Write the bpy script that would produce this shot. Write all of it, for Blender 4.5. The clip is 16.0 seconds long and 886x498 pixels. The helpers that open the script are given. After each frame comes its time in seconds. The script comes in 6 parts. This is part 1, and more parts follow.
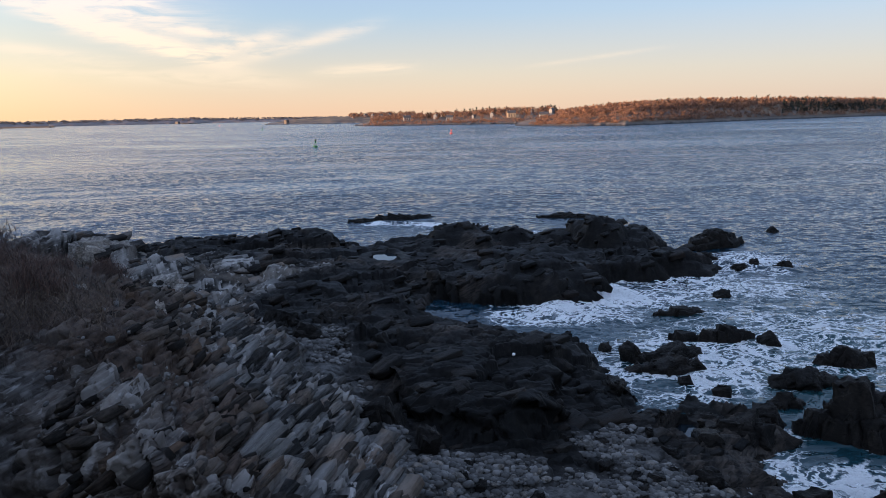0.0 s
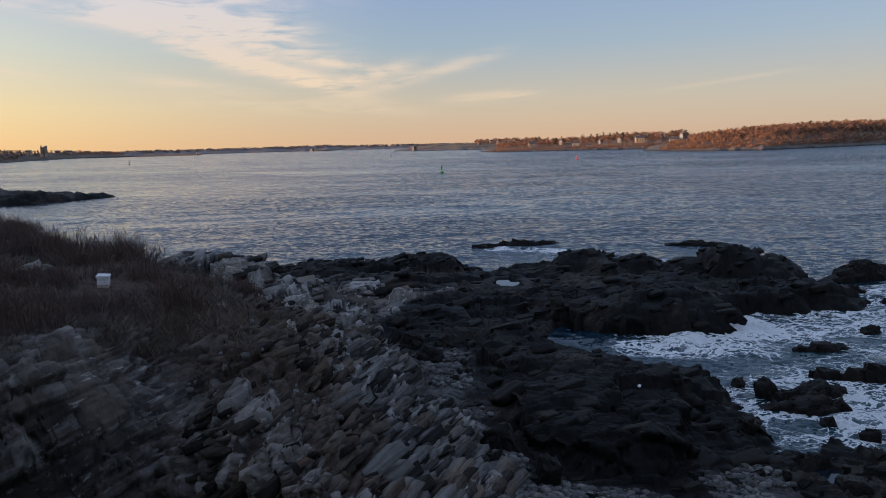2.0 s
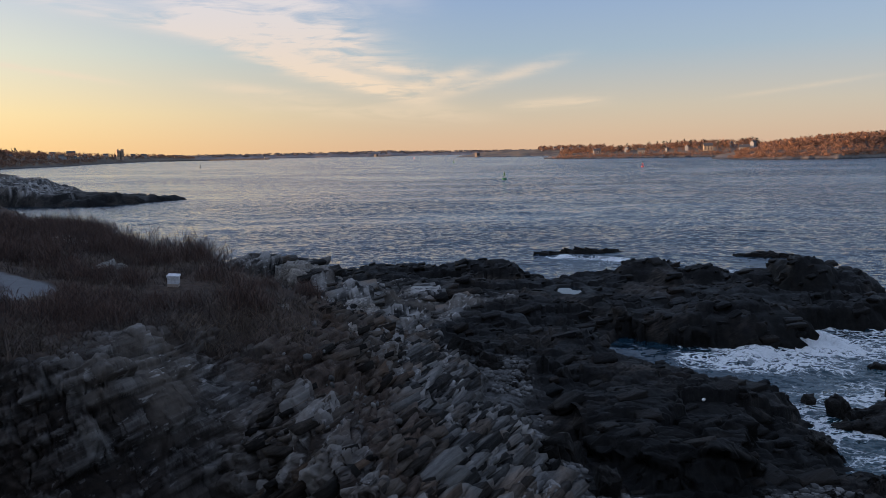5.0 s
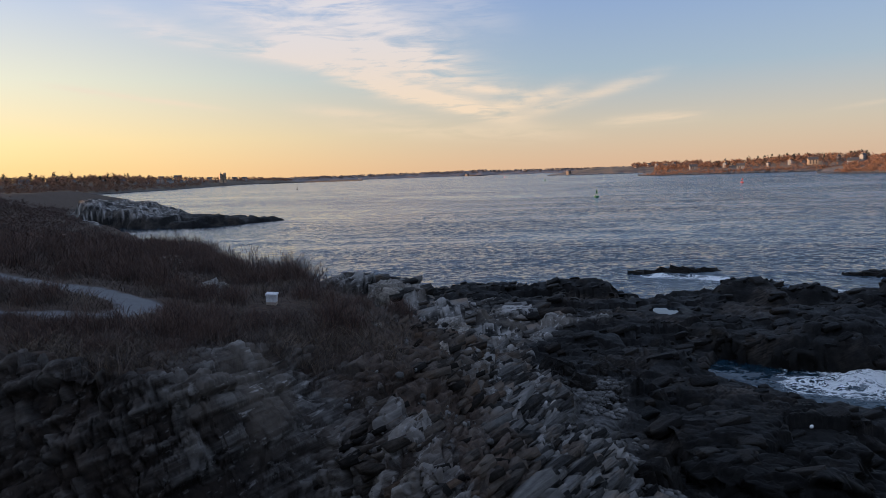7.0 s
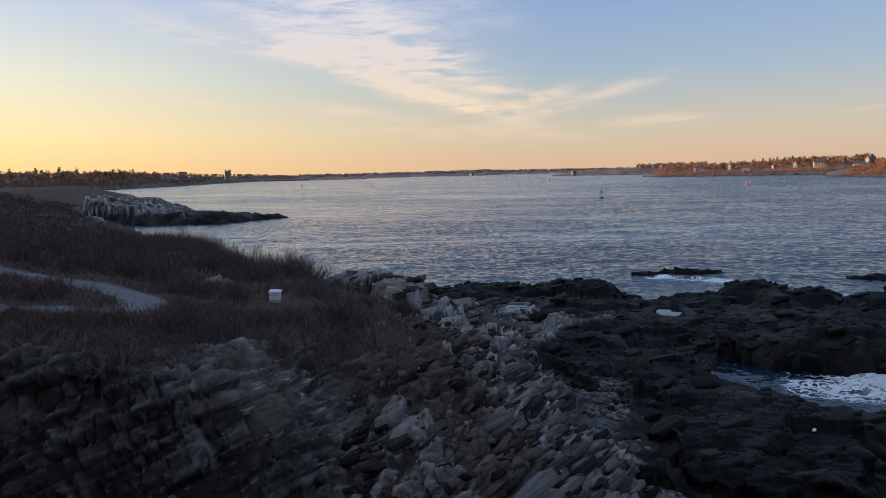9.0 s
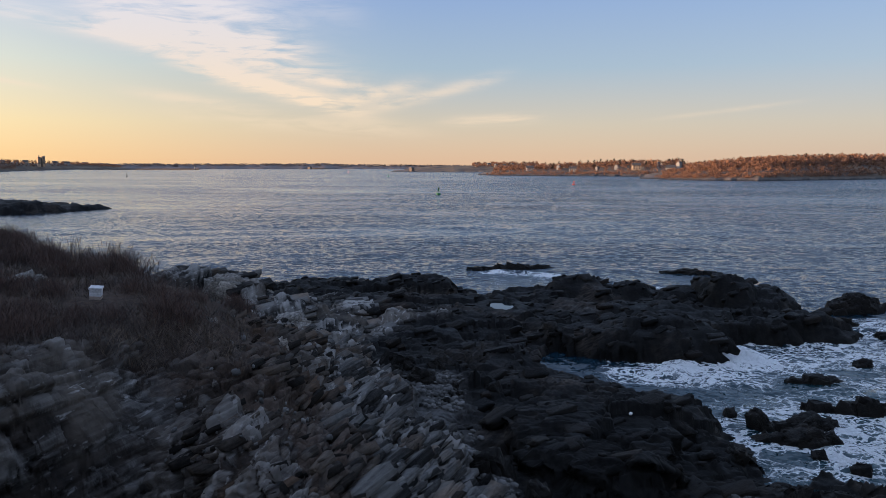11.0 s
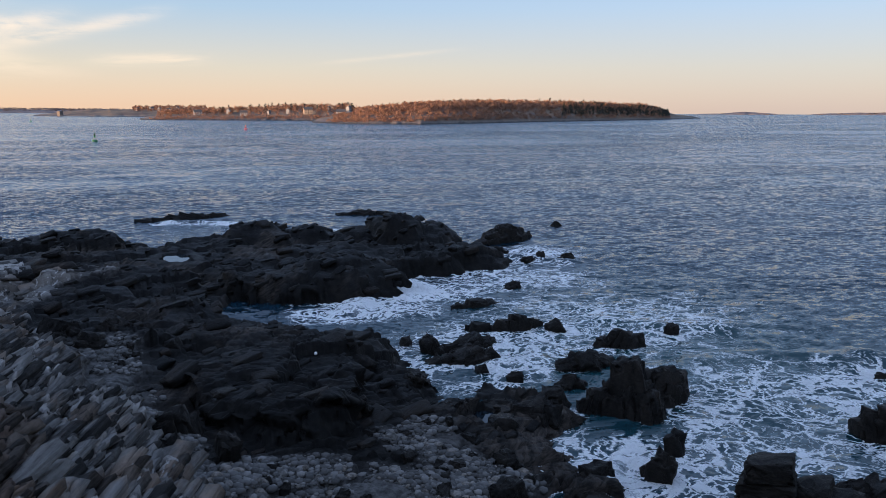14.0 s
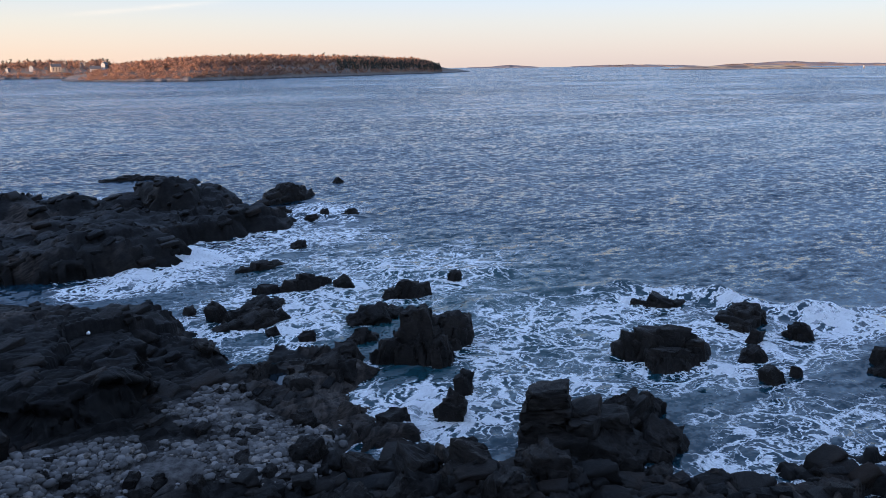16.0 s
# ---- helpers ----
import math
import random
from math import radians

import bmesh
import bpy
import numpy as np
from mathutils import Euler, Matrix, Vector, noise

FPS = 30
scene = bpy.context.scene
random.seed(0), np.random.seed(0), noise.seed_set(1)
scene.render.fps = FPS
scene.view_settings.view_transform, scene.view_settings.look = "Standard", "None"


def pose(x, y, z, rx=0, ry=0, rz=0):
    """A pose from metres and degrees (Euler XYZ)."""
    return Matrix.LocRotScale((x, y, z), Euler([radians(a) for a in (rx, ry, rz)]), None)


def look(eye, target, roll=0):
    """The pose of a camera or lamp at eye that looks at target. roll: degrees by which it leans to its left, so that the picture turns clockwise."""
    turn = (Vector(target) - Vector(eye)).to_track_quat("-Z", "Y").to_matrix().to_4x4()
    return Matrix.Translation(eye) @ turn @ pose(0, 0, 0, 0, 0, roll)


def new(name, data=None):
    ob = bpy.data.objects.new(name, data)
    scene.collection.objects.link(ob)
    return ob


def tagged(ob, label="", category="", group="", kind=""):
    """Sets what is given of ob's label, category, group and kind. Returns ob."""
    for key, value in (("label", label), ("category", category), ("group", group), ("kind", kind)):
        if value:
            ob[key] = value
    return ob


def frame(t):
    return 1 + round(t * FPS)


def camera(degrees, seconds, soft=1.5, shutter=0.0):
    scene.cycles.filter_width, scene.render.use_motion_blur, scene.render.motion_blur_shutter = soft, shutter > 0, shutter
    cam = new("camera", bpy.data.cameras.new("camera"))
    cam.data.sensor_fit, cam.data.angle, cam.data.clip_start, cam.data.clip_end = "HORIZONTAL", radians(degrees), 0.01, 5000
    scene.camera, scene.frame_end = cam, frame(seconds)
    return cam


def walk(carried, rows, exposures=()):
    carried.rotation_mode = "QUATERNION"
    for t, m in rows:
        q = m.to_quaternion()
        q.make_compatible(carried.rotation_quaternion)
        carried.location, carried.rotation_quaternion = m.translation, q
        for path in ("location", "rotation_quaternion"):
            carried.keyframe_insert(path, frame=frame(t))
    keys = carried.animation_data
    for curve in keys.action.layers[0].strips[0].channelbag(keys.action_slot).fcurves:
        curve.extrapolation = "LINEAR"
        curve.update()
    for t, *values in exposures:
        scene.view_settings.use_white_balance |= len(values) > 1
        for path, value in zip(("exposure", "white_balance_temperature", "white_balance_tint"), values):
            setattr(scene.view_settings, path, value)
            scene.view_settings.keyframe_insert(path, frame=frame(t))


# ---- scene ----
EYE = Vector((0.0, 0.0, 14.0))
# seconds, yaw to the left, pitch, roll (degrees)
PATH = [
    (0.0, 0.00, -9.75, -1.20), (0.5, 2.24, -9.25, -1.27), (1.0, 4.64, -8.51, -1.50), (1.5, 7.21, -8.04, -1.84),
    (2.0, 9.15, -7.64, -1.62), (2.5, 10.55, -7.45, -1.55), (3.0, 11.74, -7.42, -1.53), (3.5, 12.51, -7.30, -1.35),
    (6.0, 16.19, -6.52, -1.62), (6.5, 18.47, -5.95, -1.96), (7.0, 20.41, -5.49, -2.08), (7.5, 21.87, -5.49, -2.04),
    (8.0, 22.50, -5.54, -1.72), (8.2, 22.46, -5.63, -1.65), (10.3, 13.49, -5.61, -0.60), (10.5, 12.07, -5.80, -0.23),
    (11.0, 8.76, -6.06, 0.05), (11.5, 5.39, -6.48, 0.21), (12.0, 0.78, -7.12, 0.24), (12.5, -4.15, -8.03, 0.17),
    (13.0, -8.79, -8.80, 0.30), (13.5, -11.85, -9.36, 0.22), (14.0, -14.90, -10.07, 0.14), (14.5, -19.04, -11.15, 0.17),
    (15.0, -23.45, -11.80, 0.19), (15.5, -27.25, -12.66, -0.17), (16.0, -30.98, -13.30, -0.39),
]


def aim(yaw, pitch, roll):
    a, b = radians(yaw), radians(pitch)
    ahead = Vector((-math.sin(a) * math.cos(b), math.cos(a) * math.cos(b), math.sin(b)))
    return look(EYE, EYE + ahead, roll)


cam = camera(59.44, 16.0, soft=0.5)
walk(cam, [(t, aim(y, p, r)) for t, y, p, r in PATH],
     exposures=[(0.0, 1.82, 5550, 10), (0.7, 1.48, 5650, 10), (1.5, 1.33, 5750, 10), (3.5, 1.36, 5750, 10), (7.0, 1.42, 5750, 10), (10.5, 1.46, 5650, 10), (12.0, 1.60, 5600, 10), (13.5, 1.76, 5450, 10), (15.0, 1.80, 5300, 10), (16.0, 2.05, 5100, 10)])

# ---- sky and sun ----
SUN_AZ, SUN_EL = 112.0, 4.5      # degrees to the left of +y, above the horizon
world = bpy.data.worlds.new("evening_sky")
scene.world = world
world.use_nodes = True
wt = world.node_tree
wt.nodes.clear()


class Tree:
    """Short hand for building node trees."""

    def __init__(self, tree):
        self.t = tree

    def n(self, kind, props=None, **ins):
        node = self.t.nodes.new(kind)
        for k, v in (props or {}).items():
            setattr(node, k, v)
        for k, v in ins.items():
            self.put(node, k.replace("_", " "), v)
        return node

    def put(self, node, key, v):
        sock = node.inputs[int(key[1:])] if key[0] == "i" and key[1:].isdigit() else node.inputs[key]
        if isinstance(v, bpy.types.NodeSocket):
            self.t.links.new(v, sock)
        elif isinstance(v, bpy.types.Node):
            self.t.links.new(v.outputs[0], sock)
        else:
            sock.default_value = v

    def math(self, op, a, b=0.0, c=0.0, clamp=False):
        return self.n("ShaderNodeMath", {"operation": op, "use_clamp": clamp}, i0=a, i1=b, i2=c).outputs[0]

    def ramp(self, x, lo, hi, a=0.0, b=1.0):
        return self.n("ShaderNodeMapRange", {"interpolation_type": "SMOOTHSTEP"}, i0=x, i1=lo, i2=hi, i3=a, i4=b).outputs[0]

    def mix(self, f, a, b, mode="MIX"):
        m = self.n("ShaderNodeMix", {"data_type": "RGBA", "blend_type": mode})
        self.put(m, "i0", f), self.put(m, "i6", a), self.put(m, "i7", b)
        return m.outputs[2]

    def noise(self, vec, scale, detail=4.0, rough=0.55, dist=0.0):
        m = self.n("ShaderNodeTexNoise", Scale=scale, Detail=detail, Roughness=rough, Distortion=dist)
        if vec is not None:
            self.put(m, "Vector", vec)
        return m.outputs[0]

    def mapping(self, vec, loc=(0, 0, 0), rot=(0, 0, 0), scale=(1, 1, 1)):
        return self.n("ShaderNodeMapping", Vector=vec, Location=loc, Rotation=[radians(a) for a in rot], Scale=scale).outputs[0]

    def bump(self, height, strength, dist, normal=None):
        b = self.n("ShaderNodeBump", Strength=strength, Distance=dist, Height=height)
        if normal is not None:
            self.put(b, "Normal", normal)
        return b.outputs[0]


W = Tree(wt)
sky = W.n("ShaderNodeTexSky", {"sky_type": "NISHITA", "sun_disc": False, "sun_elevation": radians(SUN_EL),
                               "sun_rotation": radians(-SUN_AZ), "altitude": 20.0, "air_density": 1.0,
                               "dust_density": 0.6, "ozone_density": 1.5})
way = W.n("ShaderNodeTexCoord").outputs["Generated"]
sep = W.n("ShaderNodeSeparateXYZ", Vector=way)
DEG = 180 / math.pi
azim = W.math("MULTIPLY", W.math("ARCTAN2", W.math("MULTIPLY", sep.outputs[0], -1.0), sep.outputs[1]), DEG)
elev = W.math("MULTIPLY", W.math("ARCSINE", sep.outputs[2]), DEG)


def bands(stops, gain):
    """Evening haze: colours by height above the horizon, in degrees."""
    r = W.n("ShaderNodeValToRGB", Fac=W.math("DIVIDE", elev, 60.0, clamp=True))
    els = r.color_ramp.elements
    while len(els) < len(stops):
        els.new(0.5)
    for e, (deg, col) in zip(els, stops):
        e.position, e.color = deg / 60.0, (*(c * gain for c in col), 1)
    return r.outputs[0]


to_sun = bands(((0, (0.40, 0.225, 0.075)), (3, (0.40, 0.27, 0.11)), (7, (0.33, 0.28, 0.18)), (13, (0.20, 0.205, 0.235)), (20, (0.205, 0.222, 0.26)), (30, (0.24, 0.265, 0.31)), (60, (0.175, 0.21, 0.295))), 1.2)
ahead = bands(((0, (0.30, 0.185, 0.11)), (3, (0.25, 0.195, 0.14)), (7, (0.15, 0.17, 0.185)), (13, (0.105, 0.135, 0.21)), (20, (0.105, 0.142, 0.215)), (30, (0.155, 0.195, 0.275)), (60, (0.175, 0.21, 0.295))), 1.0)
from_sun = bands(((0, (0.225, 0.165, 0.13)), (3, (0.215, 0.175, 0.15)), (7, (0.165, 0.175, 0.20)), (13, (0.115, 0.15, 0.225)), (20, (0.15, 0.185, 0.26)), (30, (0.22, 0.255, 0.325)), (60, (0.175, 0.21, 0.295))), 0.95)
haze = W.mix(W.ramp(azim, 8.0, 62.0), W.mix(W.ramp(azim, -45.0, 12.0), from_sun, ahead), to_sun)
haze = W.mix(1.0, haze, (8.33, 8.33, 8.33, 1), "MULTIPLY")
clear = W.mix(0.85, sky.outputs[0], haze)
# thin cirrus: feathered streaks, longer than they are high
cell = W.n("ShaderNodeCombineXYZ", X=azim, Y=elev, Z=0.0).outputs[0]
feather = W.noise(W.mapping(cell, rot=(0, 0, 13), scale=(0.16, 0.75, 1)), 1.0, 8.0, 0.62, 1.0)
thread = W.noise(W.mapping(cell, rot=(0, 0, 20), scale=(0.22, 1.9, 1)), 1.2, 7.0, 0.6, 0.7)
cover = None
# each streak: azimuth and elevation of its two ends, half its width, and how thick it is
for a0, e0, a1, e1, wd, amt in ((39.5, 10.1, 27.5, 8.1, 0.42, 1.0), (34, 11.2, 18.0, 6.6, 1.2, 0.85), (31, 9.6, 20, 7.6, 1.0, 0.55), (28, 12.4, 20, 9.2, 1.3, 0.8), (36, 13.4, 26, 12.6, 1.3, 0.8),
                                (43.5, 11.6, 38, 10.4, 0.6, 0.35), (27.3, 7.3, 16.2, 4.2, 0.42, 1.15), (25, 6.2, 17, 4.4, 0.45, 0.5), (18.5, 6.2, 14.5, 5.7, 0.22, 0.6), (16.6, 4.4, 11.2, 5.8, 0.40, 0.7),
                                (13.2, 4.3, 5.6, 6.2, 0.34, 0.62), (8.0, 3.3, 2.4, 3.5, 0.28, 0.55), (45.5, 6.5, 36.5, 5.2, 0.16, 0.55), (30, 5.0, 23, 4.2, 0.3, 0.45), (26, 3.6, 12, 2.6, 0.5, 0.35),
                                (-7.4, 3.45, -14.6, 4.2, 0.12, 0.26), (24, 13.8, 16, 11.0, 1.0, 0.35)):
    lean, ln = math.atan2(e1 - e0, a1 - a0), 0.62 * math.hypot(a1 - a0, e1 - e0)
    ca, sb = math.cos(lean), math.sin(lean)
    da, de = W.math("SUBTRACT", azim, (a0 + a1) / 2), W.math("SUBTRACT", elev, (e0 + e1) / 2)
    u = W.math("DIVIDE", W.math("ADD", W.math("MULTIPLY", da, ca), W.math("MULTIPLY", de, sb)), ln)
    v = W.math("DIVIDE", W.math("SUBTRACT", W.math("MULTIPLY", de, ca), W.math("MULTIPLY", da, sb)), wd * 1.25)
    u2 = W.math("MULTIPLY", u, u)
    g = W.math("MULTIPLY", W.math("EXPONENT", W.math("MULTIPLY", W.math("ADD", W.math("MULTIPLY", u2, u2), W.math("MULTIPLY", v, v)), -1.0)), amt)
    cover = g if cover is None else W.math("ADD", cover, g)
grainy = W.math("ADD", W.math("MULTIPLY", feather, 0.65), W.math("MULTIPLY", thread, 0.35))
cover = W.math("MULTIPLY", cover, W.ramp(grainy, 0.32, 0.60, 0.0, 1.1), clamp=True)
warm = W.mix(W.ramp(elev, 3.0, 12.0), (3.1, 2.25, 1.4, 1), (2.55, 2.25, 2.05, 1))
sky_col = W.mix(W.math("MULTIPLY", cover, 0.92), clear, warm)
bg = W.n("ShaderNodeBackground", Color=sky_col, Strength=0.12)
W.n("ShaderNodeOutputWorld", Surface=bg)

sun = new("sun", bpy.data.lights.new("sun", "SUN"))
sun.data.energy, sun.data.angle, sun.data.color = 3.0, radians(0.53), (1.0, 0.56, 0.28)
sa, se = radians(SUN_AZ), radians(SUN_EL)
sun.matrix_world = look(Vector((0, 0, 60)), Vector((math.sin(sa), -math.cos(sa), 60 - math.tan(se))))


# ---- materials ----
def material(name):
    m = bpy.data.materials.new(name)
    m.use_nodes = True
    m.node_tree.nodes.clear()
    return m, Tree(m.node_tree)


def finish(t, **ins):
    t.n("ShaderNodeOutputMaterial", Surface=t.n("ShaderNodeBsdfPrincipled", **ins))


def plain(name, color, rough=0.8, metal=0.0, vary=0.25, scale=3.0, relief=0.02):
    """A worn matt surface with blotches and grain."""
    m, t = material(name)
    p = t.n("ShaderNodeTexCoord").outputs["Object"]
    k = t.math("ADD", t.math("MULTIPLY", t.noise(p, scale), 0.6), t.math("MULTIPLY", t.noise(p, scale * 9, 5.0), 0.4))
    dark = tuple(c * (1 - vary) for c in color) + (1,)
    light = tuple(min(1, c * (1 + vary)) for c in color) + (1,)
    finish(t, Base_Color=t.mix(t.ramp(k, 0.3, 0.7), dark, light), Roughness=rough, Metallic=metal,
           Normal=t.bump(k, 0.5, relief))
    return m


BED_ALONG = Vector((0.32, 0.92, 0.10)).normalized()
BED_ACROSS = Vector((-0.42, 0.05, 0.88)).cross(BED_ALONG).normalized()
BED_OUT = BED_ALONG.cross(BED_ACROSS)


def bedding(t, p, along, across, out):
    """Coordinates that run along, across and through the beds."""
    dot = lambda v, k: t.math("MULTIPLY", t.n("ShaderNodeVectorMath", {"operation": "DOT_PRODUCT"}, i0=p, i1=tuple(v)).outputs["Value"], k)
    return t.n("ShaderNodeCombineXYZ", X=dot(BED_ALONG, along), Y=dot(BED_ACROSS, across), Z=dot(BED_OUT, out)).outputs[0]


def ground_material():
    m, t = material("shore_ground")
    p = t.n("ShaderNodeTexCoord").outputs["Object"]
    att = lambda s: t.n("ShaderNodeAttribute", {"attribute_name": s}).outputs["Fac"]
    wet, soil, path, grit, tone = att("wet"), att("soil"), att("path"), att("grit"), att("tone")
    big, fine = t.noise(p, 0.35, 4.0), t.noise(p, 3.0, 6.0, 0.65)
    grain = t.noise(bedding(t, p, 0.5, 1.6, 9.0), 1.2, 6.0, 0.68, 0.3)
    vein = t.ramp(t.noise(t.mapping(p, rot=(20, 30, 12), scale=(5, 0.5, 5)), 0.9, 3.0), 0.60, 0.70)
    dry = t.mix(t.ramp(t.math("ADD", t.math("MULTIPLY", grain, 0.42), t.math("MULTIPLY", tone, 0.75)), 0.42, 0.96), (0.012, 0.0115, 0.011, 1), (0.27, 0.255, 0.238, 1))
    dry = t.mix(t.math("MULTIPLY", t.ramp(big, 0.46, 0.70), 0.8), dry, t.mix(fine, (0.035, 0.029, 0.024, 1), (0.17, 0.145, 0.12, 1)))
    dry = t.mix(t.math("MULTIPLY", vein, 0.5), dry, (0.44, 0.42, 0.40, 1))
    black = t.mix(t.ramp(fine, 0.35, 0.75), (0.002, 0.002, 0.002, 1), (0.010, 0.0092, 0.008, 1))
    brown = t.mix(t.ramp(grain, 0.35, 0.7), black, (0.058, 0.047, 0.038, 1))
    wide = t.noise(p, 0.11, 4.0, 0.6, 0.4)
    black = t.mix(t.ramp(wide, 0.50, 0.64), black, brown)
    col = t.mix(wet, dry, black)
    earth = t.mix(t.ramp(fine, 0.3, 0.7), (0.02, 0.014, 0.011, 1), (0.075, 0.052, 0.038, 1))
    rust = t.mix(t.ramp(big, 0.5, 0.6), earth, (0.06, 0.037, 0.026, 1))
    col = t.mix(soil, col, t.mix(0.4, earth, rust))
    col = t.mix(path, col, t.mix(fine, (0.085, 0.085, 0.09, 1), (0.145, 0.145, 0.15, 1)))
    col = t.mix(grit, col, t.mix(t.ramp(fine, 0.3, 0.7), (0.02, 0.019, 0.018, 1), (0.09, 0.086, 0.082, 1)))
    rough = t.math("SUBTRACT", 0.86, t.math("MULTIPLY", wet, t.math("ADD", 0.12, t.math("MULTIPLY", t.ramp(big, 0.45, 0.6), 0.16))))
    h = t.math("ADD", t.math("MULTIPLY", grain, 0.7), t.math("MULTIPLY", fine, 0.5))
    finish(t, Base_Color=col, Roughness=rough, Specular_IOR_Level=0.10, Normal=t.bump(h, 1.0, 0.07))
    return m


def rock_material(name, a, b, rough, streaks=(8, 1.5, 12)):
    m, t = material(name)
    p = t.n("ShaderNodeNewGeometry").outputs["Position"]
    rnd = t.n("ShaderNodeObjectInfo").outputs["Random"]
    grain = t.noise(t.mapping(p, rot=(15, 35, 20), scale=streaks), 0.9, 7.0, 0.70)
    big, fine = t.noise(p, 0.7, 4.0), t.noise(p, 7.0, 6.0, 0.7)
    k = t.math("ADD", t.math("MULTIPLY", grain, 0.5), t.math("ADD", t.math("MULTIPLY", big, 0.25), t.math("MULTIPLY", fine, 0.25)))
    c = t.mix(t.ramp(k, 0.38, 0.64), (*a, 1), (*b, 1))
    c = t.mix(t.math("MULTIPLY", rnd, 0.5), c, t.mix(1.0, c, (1.7, 1.5, 1.3, 1), "MULTIPLY"))
    h = t.math("ADD", grain, t.math("MULTIPLY", fine, 0.5))
    finish(t, Base_Color=c, Roughness=t.ramp(big, 0.35, 0.65, rough, rough - 0.2), Specular_IOR_Level=0.10, Normal=t.bump(h, 1.0, 0.12))
    return m


def sea_material():
    m, t = material("sea_water")
    p = t.n("ShaderNodeTexCoord").outputs["Object"]
    foam_amt = t.n("ShaderNodeAttribute", {"attribute_name": "foam"}).outputs["Fac"]
    shoal = t.n("ShaderNodeAttribute", {"attribute_name": "shoal"}).outputs["Fac"]
    warp = t.n("ShaderNodeTexNoise", Scale=0.22, Detail=6.0, Roughness=0.62, Vector=p).outputs["Color"]
    q = t.n("ShaderNodeVectorMath", {"operation": "MULTIPLY_ADD"}, i0=warp, i1=(7.0, 7.0, 0.0), i2=p).outputs[0]

    def lacing(scale, wide, stretch, turn):
        """Torn rings of froth round patches of open water."""
        v = t.n("ShaderNodeTexVoronoi", {"feature": "DISTANCE_TO_EDGE", "voronoi_dimensions": "2D"}, Vector=t.mapping(q, rot=(0, 0, turn), scale=stretch), Scale=scale)
        return t.ramp(v.outputs["Distance"], wide, 0.0)

    froth = t.noise(q, 2.6, 8.0, 0.75)
    patch = t.noise(t.mapping(q, rot=(0, 0, 12), scale=(0.55, 1, 1)), 0.42, 6.0, 0.62)
    lace = t.math("MAXIMUM", lacing(0.55, 0.16, (0.6, 1, 1), 14), t.math("MULTIPLY", lacing(1.7, 0.24, (0.65, 1, 1), -10), 0.85))
    k = t.math("ADD", t.math("MULTIPLY", lace, 0.42), t.math("ADD", t.math("MULTIPLY", froth, 0.45), t.math("MULTIPLY", patch, 0.75)))
    foam = t.math("MULTIPLY", t.ramp(t.math("ADD", k, foam_amt), 1.16, 1.42), t.ramp(froth, 0.30, 0.55, 0.7, 1.0))
    gust = t.noise(t.mapping(p, rot=(0, 0, 6), scale=(0.35, 1.0, 1)), 0.016, 5.0, 0.62, 0.9)
    slick = t.noise(t.mapping(p, rot=(0, 0, -14), scale=(0.30, 1.0, 1)), 0.011, 4.0, 0.5, 1.4)
    slick = t.ramp(t.math("ABSOLUTE", t.math("SUBTRACT", slick, 0.5)), 0.022, 0.0)
    amp = t.math("MULTIPLY", t.ramp(gust, 0.34, 0.66, 0.55, 1.35), t.math("SUBTRACT", 1.0, t.math("MULTIPLY", slick, 0.45)))

    # the water lies calmer in the lee of the land
    lee = t.ramp(t.n("ShaderNodeSeparateXYZ", Vector=p).outputs[0], -160.0, 90.0, 0.50, 1.05)
    amp = t.math("MULTIPLY", amp, lee)

    def slopes(turn, stretch, scale, k, detail):
        """Random wave slopes, as an offset of the normal."""
        c = t.n("ShaderNodeTexNoise", Scale=scale, Detail=detail, Roughness=0.6, Vector=t.mapping(p, rot=(0, 0, turn), scale=stretch)).outputs["Color"]
        return t.n("ShaderNodeVectorMath", {"operation": "MULTIPLY"}, i0=t.n("ShaderNodeVectorMath", {"operation": "SUBTRACT"}, i0=c, i1=(0.5, 0.5, 0.5)), i1=(k * 0.6, k, 0.0)).outputs[0]

    tilt = slopes(10, (0.6, 1, 1), 0.12, 0.18, 2.0)
    for more in (slopes(14, (0.6, 1, 1), 0.5, 0.72, 3.0), slopes(-8, (0.65, 1, 1), 1.5, 1.8, 4.0), slopes(5, (0.8, 1, 1), 5.0, 1.2, 3.0)):
        tilt = t.n("ShaderNodeVectorMath", {"operation": "ADD"}, i0=tilt, i1=more).outputs[0]
    # normals lean towards the lookout, so the water mirrors higher, bluer sky
    reach = t.n("ShaderNodeVectorMath", {"operation": "LENGTH"}, i0=p).outputs["Value"]
    lean = t.n("ShaderNodeVectorMath", {"operation": "SCALE"}, i0=t.n("ShaderNodeVectorMath", {"operation": "NORMALIZE"}, i0=t.n("ShaderNodeVectorMath", {"operation": "MULTIPLY"}, i0=p, i1=(1, 1, 0))),
               Scale=t.ramp(reach, 40.0, 600.0, -0.12, -0.18)).outputs[0]
    tilt = t.n("ShaderNodeVectorMath", {"operation": "ADD"}, i0=tilt, i1=lean).outputs[0]
    tilt = t.n("ShaderNodeVectorMath", {"operation": "SCALE"}, i0=tilt, Scale=amp).outputs[0]
    face = t.n("ShaderNodeNewGeometry").outputs["Normal"]
    n3 = t.n("ShaderNodeVectorMath", {"operation": "NORMALIZE"}, i0=t.n("ShaderNodeVectorMath", {"operation": "ADD"}, i0=face, i1=tilt)).outputs[0]
    n4 = t.bump(froth, t.math("MULTIPLY", foam, 1.0), 0.6, n3)
